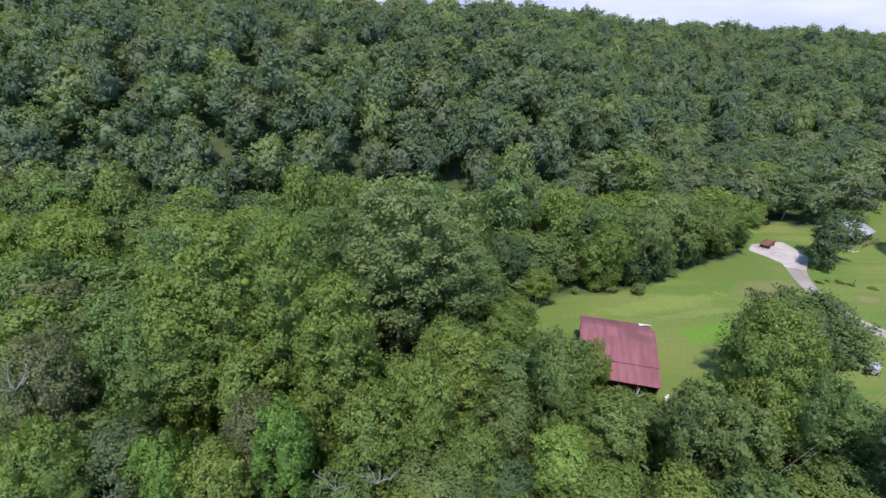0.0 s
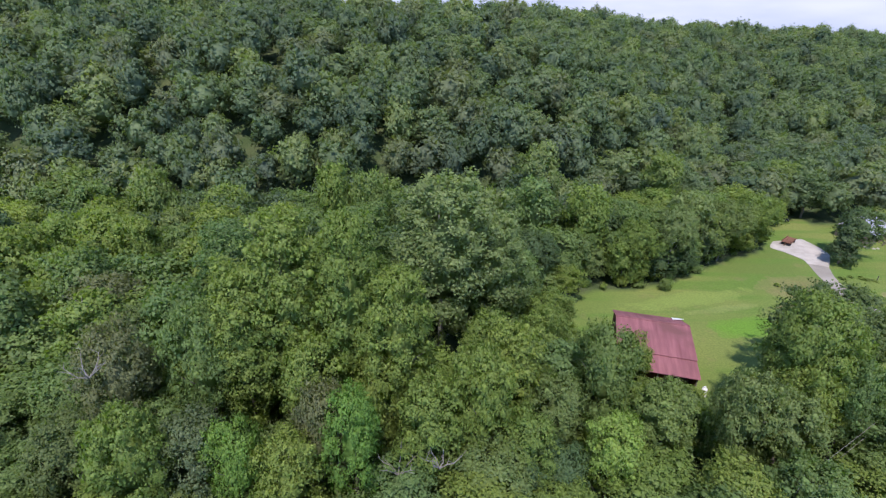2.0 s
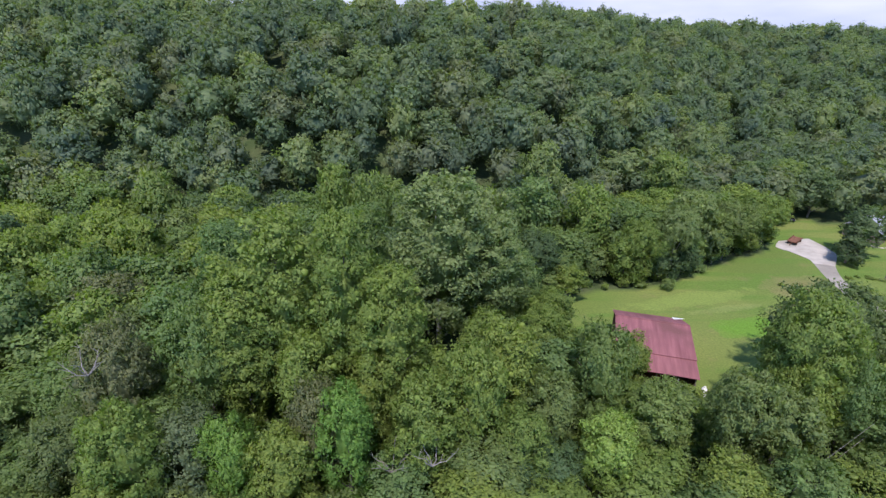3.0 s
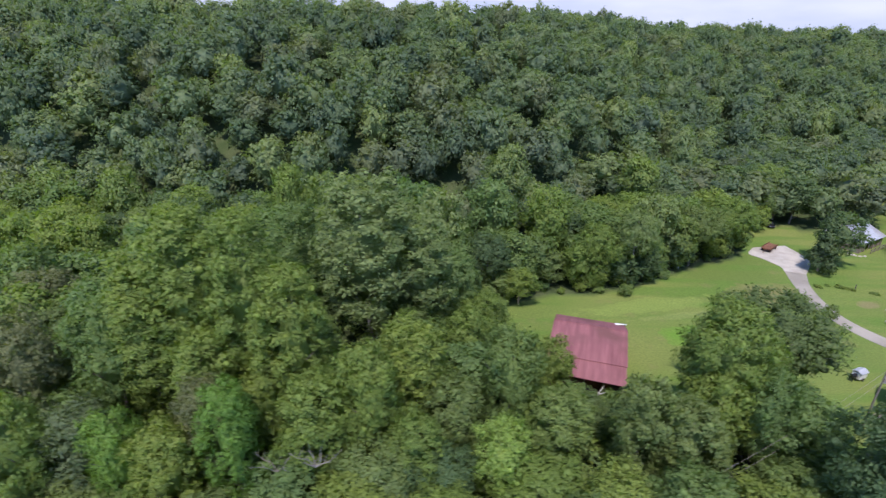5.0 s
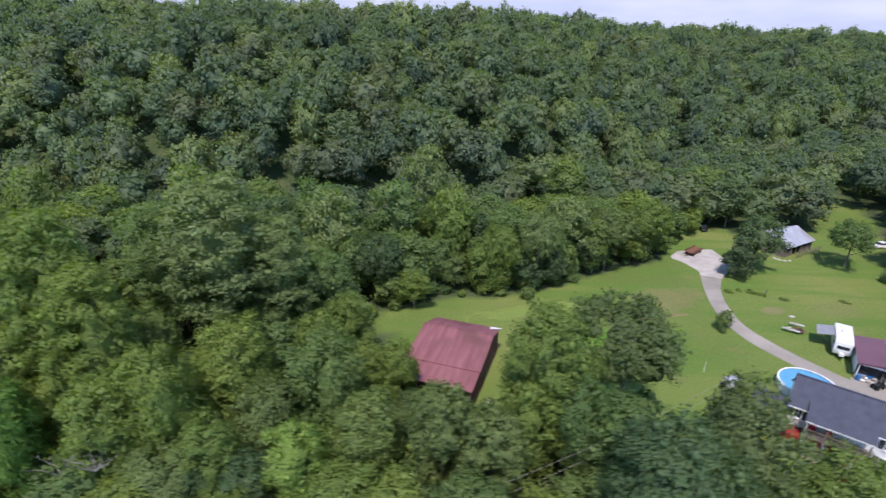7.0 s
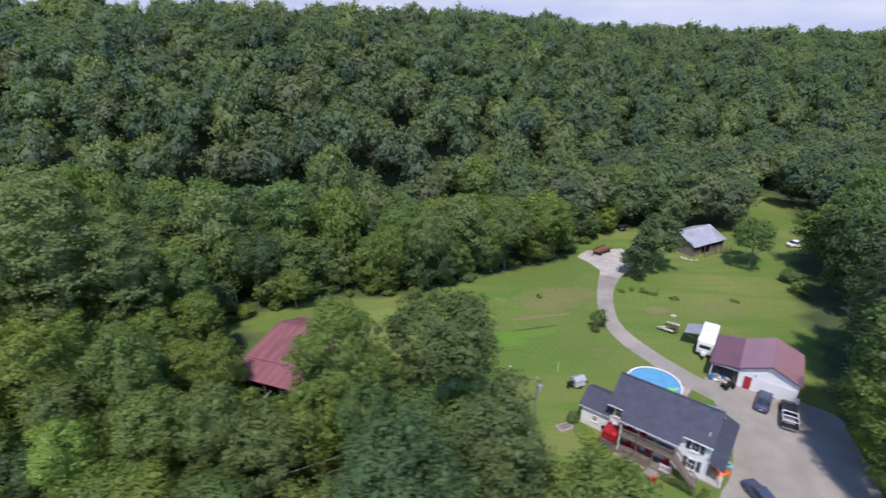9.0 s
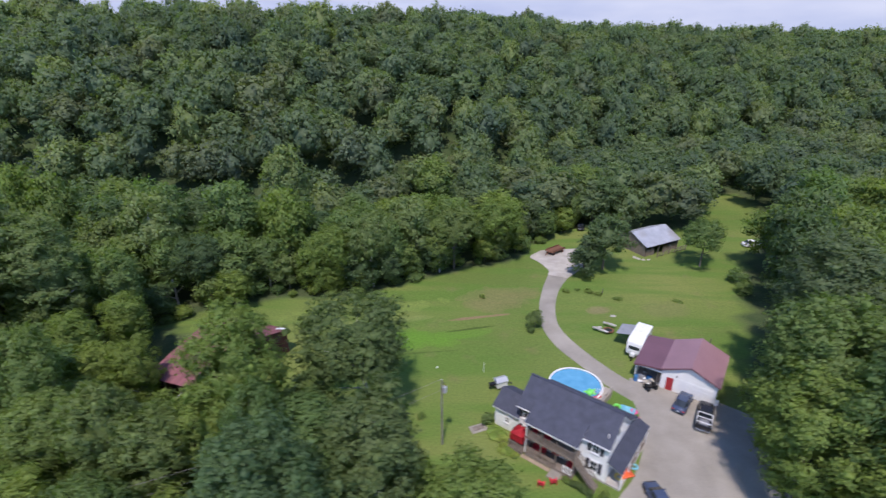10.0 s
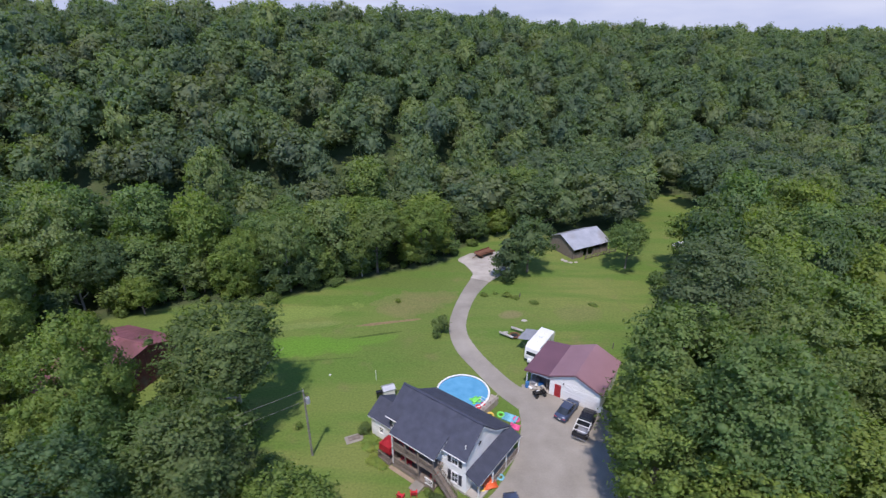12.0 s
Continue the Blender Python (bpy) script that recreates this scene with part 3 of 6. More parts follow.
# single trees that stand out
TREES = [
    # x, y, height, half width, kind, leaves
    # the great bright trees and the pale-limbed one behind them
    (-21, 45, 31.5, 6.3, "tall", LEAF_BRIGHT), (-14.5, 45, 31.5, 5.3, "tall", LEAF_BRIGHT), (-9, 42.5, 26.5, 4.8, "tall", LEAF_BRIGHT), (-26, 43.5, 26.5, 5.2, "tall", LEAF_BRIGHT), (-31, 44, 21.5, 5.0, "near", LEAF_MID),
    (-18, 40, 20, 4.5, "near", LEAF_BRIGHT), (-11.5, 39.5, 17.5, 4.0, "near", LEAF_BRIGHT), (-33, 60, 24.5, 5.5, "tall", LEAF_MID),
    (-4, 60, 31.5, 8.0, "tall", LEAF_SAGE), (3.5, 62.5, 25, 5.5, "tall", LEAF_SAGE), (-15, 64.5, 25.5, 5.5, "tall", LEAF_MID),
    # the near slope of crowns below the camera
    (-33, 32, 18, 4.4, "near", LEAF_BRIGHT), (-28, 34, 15.2, 4.2, "near", LEAF_DARK), (-23.5, 32.5, 15.6, 3.4, "near", LEAF_FRESH), (-18.5, 31.6, 15, 3.8, "near", LEAF_BRIGHT), (-16, 35, 17.8, 3.6, "near", LEAF_GREY), (-12.8, 33.6, 18.7, 3.4, "near", LEAF_FRESH),
    (-5.5, 36.2, 17.6, 4.2, "near", LEAF_BRIGHT), (0, 37.6, 20.2, 4.4, "near", LEAF_BRIGHT), (4.6, 36, 13.2, 4.0, "near", LEAF_BRIGHT), (4, 44.5, 18.5, 4.6, "near", LEAF_BRIGHT), (9, 41, 13.6, 4.2, "near", LEAF_MID), (8.4, 35, 9.0, 3.7, "near", LEAF_TEAL), (3.8, 33.4, 9.4, 2.8, "near", LEAF_TEAL),
    (13.3, 35.2, 13, 3.6, "near", LEAF_LIME), (15, 44, 18, 4.5, "near", LEAF_MID), (16.6, 52, 11, 4.0, "near", LEAF_BRIGHT), (21.4, 51.5, 11.8, 3.6, "near", LEAF_BRIGHT), (20, 39.5, 13.6, 4.2, "near", LEAF_MID), (24.2, 44.6, 8.8, 3.4, "near", LEAF_OLIVE), (28, 38, 16.9, 4.1, "near", LEAF_MID), (33, 38, 14, 4.6, "near", LEAF_MID),
    (39, 45.2, 21.8, 6.2, "broad", LEAF_BRIGHT), (42, 40.5, 15.8, 3.6, "near", LEAF_MID), (36.5, 41, 14, 4.4, "near", LEAF_BRIGHT), (24, 31, 11, 4.5, "near", LEAF_BRIGHT), (31, 30, 12, 4.8, "near", LEAF_MID),
    (1.8, 51.5, 14.8, 4.6, "near", LEAF_BRIGHT), (10.4, 56, 13.2, 4.6, "near", LEAF_BRIGHT), (13.4, 62.5, 12.2, 4.2, "near", LEAF_BRIGHT), (8, 69, 16.8, 5.5, "near", LEAF_MID), (-9.4, 50.5, 16.5, 4.6, "near", LEAF_MID),
    # dull thicket and bright crowns farther along the slope
    (-39, 41.5, 20.3, 5.2, "near", LEAF_GREY), (-47, 44, 13, 5.2, "near", LEAF_MID), (-50, 58.5, 17, 5.4, "near", LEAF_GREY), (-44, 53, 15, 5.0, "near", LEAF_OLIVE), (-42, 36, 13, 5.0, "near", LEAF_OLIVE),
    (-62, 77, 19.8, 6.4, "mid", LEAF_BRIGHT), (-55.5, 76, 19.0, 5.2, "mid", LEAF_BRIGHT), (-69, 78, 19.2, 6.2, "mid", LEAF_BRIGHT), (-42, 70, 18, 5.2, "mid", LEAF_BRIGHT), (-53, 74, 11.5, 3.8, "mid", LEAF_FRESH),
    (-24.5, 90.5, 25.5, 5.2, "mid", LEAF_BRIGHT), (-17.5, 90, 24.2, 5.2, "mid", LEAF_MID), (-64, 98, 22, 6.2, "mid", LEAF_MID), (0, 95, 21.5, 7.0, "mid", LEAF_MID), (16, 95.5, 21.8, 7.0, "mid", LEAF_MID), (20.5, 113, 25, 6.8, "mid", LEAF_SAGE), (5, 84, 22.5, 6.5, "mid", LEAF_SAGE),
    # the far edge of the meadow
    (27, 93.5, 20.5, 6.0, "mid", LEAF_BRIGHT), (44.5, 90.6, 16.6, 6.0, "umbrella", LEAF_SAGE), (51, 99, 17, 6.2, "mid", LEAF_SAGE), (37, 89.5, 14, 6.0, "umbrella", LEAF_BRIGHT), (60.5, 99.6, 14.5, 6.2, "umbrella", LEAF_MID), (69.5, 105.4, 14.6, 6.8, "umbrella", LEAF_BRIGHT), (14.5, 83, 14, 6.0, "umbrella", LEAF_DARK),
    (55, 122, 20, 6.8, "mid", LEAF_MID), (88.5, 140, 13.5, 7.0, "mid", LEAF_MID), (60, 106, 15, 6.5, "mid", LEAF_MID), (70, 114, 14, 8.0, "mid", LEAF_BRIGHT), (38, 96, 15, 6, "mid", LEAF_MID), (27, 101, 16, 6, "mid", LEAF_DARK), (20.5, 80.6, 8, 3.8, "mid", LEAF_BRIGHT),
    (92.8, 101.0, 13.0, 5.6, "mid", LEAF_DARK), (88.5, 132, 15, 6, "mid", LEAF_DARK), (99.5, 127.5, 14, 6, "mid", LEAF_DARK), (93.5, 133, 16, 6, "mid", LEAF_MID), (97, 131, 13, 7, "mid", LEAF_DARK),
    # trees round the lawn and the yard
    (50.8, 52.8, 17.2, 9.4, "umbrella", LEAF_OLIVE), (46.8, 29.6, 19.8, 6.8, "broad", LEAF_TEAL), (55.6, 35.6, 19.2, 5.6, "near", LEAF_OLIVE),
    (64.5, 32.5, 14.2, 6.2, "near", LEAF_BRIGHT), (58, 39.5, 6, 3.2, "near", LEAF_MID), (71, 35, 5, 2.6, "near", LEAF_MID),
    (101.5, 47.4, 22.5, 7.6, "broad", LEAF_MID), (109, 58.4, 25, 7.6, "tall", LEAF_DARK), (99.0, 43, 17.5, 7.6, "broad", LEAF_BRIGHT), (104.5, 38.4, 24.5, 7.2, "broad", LEAF_MID), (115, 67, 17, 6.6, "near", LEAF_MID), (117.5, 62, 22, 7.2, "broad", LEAF_MID), (112, 48, 23, 7.2, "broad", LEAF_MID), (103, 34, 15, 6.5, "near", LEAF_BRIGHT),
    (121.5, 83, 20.5, 6.6, "mid", LEAF_DARK), (128, 96, 21, 6.8, "mid", LEAF_DARK), (137, 106, 21.8, 7.2, "mid", LEAF_MID), (114.4, 103.4, 11.2, 6.2, "umbrella", LEAF_MID), (131, 84, 20, 7, "mid", LEAF_MID), (126, 72, 21, 7, "mid", LEAF_BRIGHT),
]
TONE = {"leaves_bright": "bright yellow-green", "leaves_mid": "mid-green", "leaves_dark": "dark green", "leaves_teal": "bluish green", "leaves_olive": "dull olive-green",
        "leaves_grey": "thin greyish", "leaves_sage": "soft grey-green", "leaves_fresh": "fresh light green", "leaves_lime": "pale lime-green"}
placed = []
for x, y, h, w, key, leaf in TREES:
    tone = TONE[leaf.name]
    size = "tall" if h > 16 else "small" if h < 10 else "full-grown"
    plant(key, x, y, h, w, leaf, label=f"{size} broadleaf tree with a {tone} crown", group="trees of the valley", bark=PALE_BARK if leaf in (LEAF_SAGE, LEAF_OLIVE) else None)
    placed.append((x, y, w * 0.85))
for x, y, h, w in ((88.0, 98.0, 9.5, 3.8), (81, 118, 9, 3.2), (85, 126, 11, 3.5)):
    plant("conifer", x, y, h, w, LEAF_DARK, "conifer", "dark green conifer with drooping boughs beside the driveway", "tree", "conifers")
    placed.append((x, y, w))

for x, y, h, w in ((47.5, 94.2, 13, 4.5), (57.5, 97.8, 13, 4.5), (24, 88.5, 12, 4.5), (9, 81, 14, 4.5), (-1, 93, 18, 5.5), (33, 90.5, 11, 4)):
    plant("mid", x, y, h, w, LEAF_MID, label="mid-green tree with a pale trunk at the wood's edge", group="pale-trunked trees", bark=PALE_BARK)
    placed.append((x, y, w * 0.8))

# the woods round the meadow
spots = [(gx, gy, 2.4) for gy in np.arange(14, 50, 6.8) for gx in np.arange(-82, 146, 6.8)]
spots += [(gx, gy, 2.8) for gy in np.arange(52, 126, 8.0) for gx in np.arange(-118, 176, 8.0)]
for gx, gy, far in spots:
    x, y = gx + rng.uniform(-far, far), gy + rng.uniform(-far, far)
    if x < -30 - y * 0.95 or x > 92 + y * 0.95 or 13 < x < 27 and 47 < y < 68 or inside(x, y, OPEN) or any(inside(x + a * k, y + b * k, OPEN) for k in ((2,) if x < 95 else (3, 6)) for a, b in ((1, 0), (-1, 0), (0, 1), (0, -1))):
        continue
    if 50 < x < 99 and y < 47 or any((x - a) ** 2 + (y - b) ** 2 < (w * 0.62 + 1.2) ** 2 for a, b, w in placed):
        continue
    if y > 108 and x < 30 or y > 118:
        continue
    edge = y > 70 and 5 < x < 100
    h = rng.uniform(11, 15) if edge else rng.uniform(8, 12.5) if y < 50 and x < 60 or y < 74 and 0 < x < 30 else rng.uniform(13, 19)
    if 19 < x < 37 and 39 < y < 51:
        h = rng.uniform(5, 7.5)
    leaf = (LEAF_MID, LEAF_BRIGHT, LEAF_BRIGHT, LEAF_MID)[int(rng.integers(4))] if y < 72 else (LEAF_MID, LEAF_MID, LEAF_BRIGHT, LEAF_DARK)[int(rng.integers(4))]
    tone = TONE[leaf.name]
    plant("near" if y < 46 or (x > 95 and y < 60) else "mid", x, y, h, rng.uniform(4.8, 6.4) if y < 51 else rng.uniform(5.6, 7.6), leaf, label=f"broadleaf tree with a {tone} crown in dense woodland", group="woodland trees")
    placed.append((x, y, 4.0))


def bare_branches(x, y, z, turn, size, label):
    """A dead crown: thin crooked limbs that fork into twigs."""
    t = thing("dead_branch", pose(x, y, z, 0, 0, turn), label, "branch", "dead branches")
    for k in range(5):
        a = k * 1.25 + rng.uniform(-0.3, 0.3)
        p = Vector((0, 0, -size * 1.6))
        line = [p]
        for step in range(4):
            p = p + Vector((math.cos(a) * rng.uniform(0.2, 0.6), math.sin(a) * rng.uniform(0.2, 0.6), rng.uniform(0.25, 0.6))) * size
            a += rng.uniform(-0.6, 0.6)
            line.append(p)
        limb = part("limb", tube(bmesh.new(), line, [0.07, 0.055, 0.04, 0.025, 0.01], 6), GREY_BARK, t)
        for b in line[1:4]:
            e = b + Vector((rng.uniform(-1, 1), rng.uniform(-1, 1), rng.uniform(0.1, 0.8))) * size * 0.6
            part("twig", tube(bmesh.new(), [b, b.lerp(e, 0.5) + Vector((0, 0, 0.1)), e], [0.03, 0.02, 0.007], 5), GREY_BARK, limb)


bare_branches(-8.6, 33.0, 10.2, 10, 1.6, "bare pale dead branches standing out of the woodland")
bare_branches(-4.6, 32.6, 11.2, 200, 1.4, "bare pale dead branches standing out of the woodland")
bare_branches(-39, 37.6, 18.4, 60, 1.6, "grey leafless treetop among the green crowns")
bare_branches(-49.5, 54.4, 15.6, -20, 1.5, "grey leafless treetop among the green crowns")

# undergrowth
for k in range(150):
    x, y = rng.uniform(-52, 52), rng.uniform(20, 50)
    if inside(x, y, OPEN):
        continue
    plant("bush", x, y, rng.uniform(3, 7), rng.uniform(2.8, 4.6), (LEAF_MID, LEAF_BRIGHT, LEAF_BRIGHT)[int(rng.integers(3))], "bush", "leafy undergrowth bush between the woodland trees", "bush", "undergrowth")
# brush along the edge of the woods
EDGE = [(8, 74), (14, 79.5), (26, 86.2), (41, 88.4), (50, 93.4), (65, 102.4), (75.5, 106.4), (78, 114), (86, 121), (92, 128)]
for (ax, ay), (bx, by) in zip(EDGE, EDGE[1:]):
    long = math.hypot(bx - ax, by - ay)
    ux, uy = (bx - ax) / long, (by - ay) / long
    n = int(long / 3.0)
    for k in range(n):
        s, off = (k + rng.random()) * 3.0, rng.uniform(-1.7, 1.8)
        tall = off > 0 and rng.random() < 0.6
        plant("bush", ax + ux * s - uy * off, ay + uy * s + ux * off, rng.uniform(4, 7) if tall else rng.uniform(0.9, 3.2), rng.uniform(2.2, 3.2) if tall else rng.uniform(1.0, 2.8), (LEAF_BRIGHT, LEAF_MID, LEAF_MID)[int(rng.integers(3))], "bush", "leafy green bush at the edge of the woods", "bush", "edge bushes")
    n = int(long / 4.6)
    for k in range(n):
        s, off = (k + 0.2 + 0.6 * rng.random()) * 4.6, rng.uniform(-0.6, 3.2)
        plant("skirt", ax + ux * s - uy * off, ay + uy * s + ux * off, rng.uniform(6, 12), rng.uniform(3.2, 5.0), (LEAF_BRIGHT, LEAF_MID, LEAF_MID, LEAF_DARK)[int(rng.integers(4))], label="young broadleaf tree leafy down to the grass at the wood's edge", group="edge trees")
for x, y, h, w in ((42.5, 85.5, 2.6, 2.0), (75.4, 76.2, 3.8, 1.9), (74.6, 74.6, 1.2, 0.9), (66.6, 52.3, 1.7, 1.0), (57.9, 52.9, 0.9, 0.7), (117.5, 91, 3, 2.2), (118.5, 96, 3.2, 2.4), (102.5, 51, 3, 2), (99.5, 42.5, 3.5, 2.4), (66.5, 87, 0.8, 0.8),
                   (33, 47.6, 4.2, 2.6), (28.5, 48.6, 4.3, 2.6), (37, 47.5, 3.8, 2.4), (30.8, 47.9, 4.0, 2.2), (35.2, 47.2, 4.1, 2.3), (39.6, 47.4, 3.6, 2.2), (44, 50, 3, 2.2), (56.5, 46, 2.5, 1.8), (22, 50, 4, 2.6),
                   (75.2, 43.6, 0.7, 0.6), (83.2, 90.2, 0.5, 1.1), (85.4, 91.0, 0.5, 0.8), (87.6, 90.2, 0.6, 1.2), (89.2, 89.4, 0.4, 1.3), (92.6, 87.6, 0.35, 1.1), (103.6, 87.2, 0.3, 1.2)):
    plant("bush", x, y, h, w, LEAF_MID if h > 1 else LEAF_BRIGHT, "bush", "rounded green bush standing in the grass", "bush", "meadow bushes")


def far_woods():
    """The wooded hillside: more than a thousand crowns in one mesh."""
    forms = [crown_arrays(rng, 14.5, 6.2, 3.4, 20, 1800, 0.56, spread=0.27, reach=0.74, dome=0.78, core=0.70, fill=0.82, per_tuft=5, flat=0.78, ruffle=0.15) for _ in range(8)]
    vs, fs, ns, tones, total = [], [], [], [], 0
    for gy in np.arange(102, 340, 8.4):
        for gx in np.arange(-250, 430, 8.4):
            x, y = gx + rng.uniform(-3.6, 3.6), gy + rng.uniform(-3.6, 3.6)
            if rng.random() < 0.03 or x < -14 - y * 0.97 or x > 92 + y * 0.97 or inside(x, y, OPEN):
                continue
            if (y < 118 and x > 28) or (x < 30 and y < 104) or (x > 176 and y < 130):
                continue
            g = float(land(x, y))
            if y > 150 and g > 0 and float(land(x, y - 24)) > g - 1.0:
                continue
            v, f, n3 = forms[int(rng.integers(8))]
            a, k = rng.uniform(0, 6.28), rng.uniform(0.72, 1.22)
            tall = rng.uniform(0.78, 1.22) * (0.85 if g < 1 else 1.0) * (1.15 if rng.random() < 0.12 else 1.0)
            c, s = math.cos(a) * k, math.sin(a) * k
            w = np.stack([v[:, 0] * c - v[:, 1] * s + x, v[:, 0] * s + v[:, 1] * c + y, v[:, 2] * tall + g], 1)
            vs.append(w)
            fs.append(f + total)
            ca, sa = math.cos(a), math.sin(a)
            ns.append(np.stack([n3[:, 0] * ca - n3[:, 1] * sa, n3[:, 0] * sa + n3[:, 1] * ca, n3[:, 2]], 1))
            tones.append(np.full(len(v), rng.random()))
            total += len(v)
    me = grid_mesh("hillside_woods", np.concatenate(vs), np.concatenate(fs), LEAF_FAR_HAZED, np.concatenate(tones), normals=np.concatenate(ns))
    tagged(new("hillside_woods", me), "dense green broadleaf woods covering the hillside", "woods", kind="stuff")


far_woods()


# ---- farmhouse ----
def window(parent, m, wide, high, shutters=True, bars=1):
    """A sash window on a wall: frame, pane, glazing bars, sill, shutters. m: its lower middle, x along the wall, -y outwards."""
    bm = bmesh.new()
    for x in (-wide / 2, wide / 2):
        box(bm, (x - 0.06, -0.07, -0.06), (x + 0.06, 0.02, high + 0.06))
    for z in (0, high):
        box(bm, (-wide / 2 + 0.06, -0.07, z - 0.06), (wide / 2 - 0.06, 0.02, z + 0.06))
    frame_ob = part("window", bm, TRIM, parent)
    frame_ob.matrix_basis = m
    bm = box(bmesh.new(), (-wide / 2 + 0.05, -0.03, 0.05), (wide / 2 - 0.05, 0.0, high - 0.05))
    part("pane", bm, GLASS, frame_ob)
    bm = bmesh.new()
    box(bm, (-wide / 2 + 0.06, -0.05, high / 2 - 0.03), (wide / 2 - 0.06, -0.028, high / 2 + 0.03))
    for k in range(bars):
        x = -wide / 2 + wide * (k + 1) / (bars + 1)
        box(bm, (x - 0.02, -0.048, 0.06), (x + 0.02, -0.026, high / 2 - 0.03))
        box(bm, (x - 0.02, -0.048, high / 2 + 0.03), (x + 0.02, -0.026, high - 0.06))
    part("glazing_bar", bm, TRIM, frame_ob)
    part("sill", box(bmesh.new(), (-wide / 2 - 0.1, -0.14, -0.11), (wide / 2 + 0.1, 0.0, -0.065)), TRIM, frame_ob)
    if shutters:
        for x in (-wide / 2 - 0.29, wide / 2 + 0.29):
            bm = bmesh.new()
            for a in (-0.2, 0.2):
                box(bm, (x + a - 0.03, -0.06, -0.05), (x + a + 0.03, -0.01, high + 0.05))
            n = 9
            for k in range(n):
                z = -0.05 + (high + 0.1) * (k + 0.5) / n
                beam(bm, (x - 0.17, -0.035, z), (x + 0.17, -0.035, z), 0.03, high / n * 0.85)
            part("shutter", bm, SHUTTER, frame_ob)
    return frame_ob


def railing(parent, a, b, high=0.95, material=None, name="railing"):
    """Top and bottom rails between a and b with a baluster every 13 cm."""
    a, b = Vector(a), Vector(b)
    bm = bmesh.new()
    up = Vector((0, 0, 1))
    beam(bm, a + up * high, b + up * high, 0.09, 0.06)
    beam(bm, a + up * 0.12, b + up * 0.12, 0.06, 0.06)
    n = max(2, int((b - a).length / 0.13))
    for k in range(n):
        p = a.lerp(b, (k + 0.5) / n)
        beam(bm, p + up * 0.14, p + up * (high - 0.03), 0.035, 0.035, (1, 0, 0))
    return part(name, bm, material or WOOD, parent)


def post(parent, x, y, z0, z1, wide=0.12, material=None):
    return part("post", box(bmesh.new(), (x - wide / 2, y - wide / 2, z0), (x + wide / 2, y + wide / 2, z1), 0.01), material or WOOD, parent)


def roof_plane(parent, a, b, c, d, material, thick=0.14, name="roof", ribs=0.0, rows=0.0):
    """A sloping roof with eave a-b and top d-c; standing ribs or shingle courses."""
    a, b, c, d = (Vector(v) for v in (a, b, c, d))
    bm = bmesh.new()
    normal = (b - a).cross(d - a).normalized()
    slab(bm, (a, b, c, d), thick, normal)
    roof = part(name, bm, material, parent)
    if ribs:
        n = int((b - a).length / ribs)
        for k in range(n + 1):
            t = k / n
            p, q = a.lerp(b, t), d.lerp(c, t)
            part("rib", beam(bmesh.new(), p + normal * 0.008, q + normal * 0.008, 0.04, 0.02, normal), material, roof)
    if rows:
        n = int((d - a).length / rows)
        for k in range(1, n):
            t = k / n
            p, q = a.lerp(d, t), b.lerp(c, t)
            part("shingle_course", beam(bmesh.new(), p + normal * 0.004, q + normal * 0.004, rows * 0.5, 0.014, normal), material, roof)
    return roof


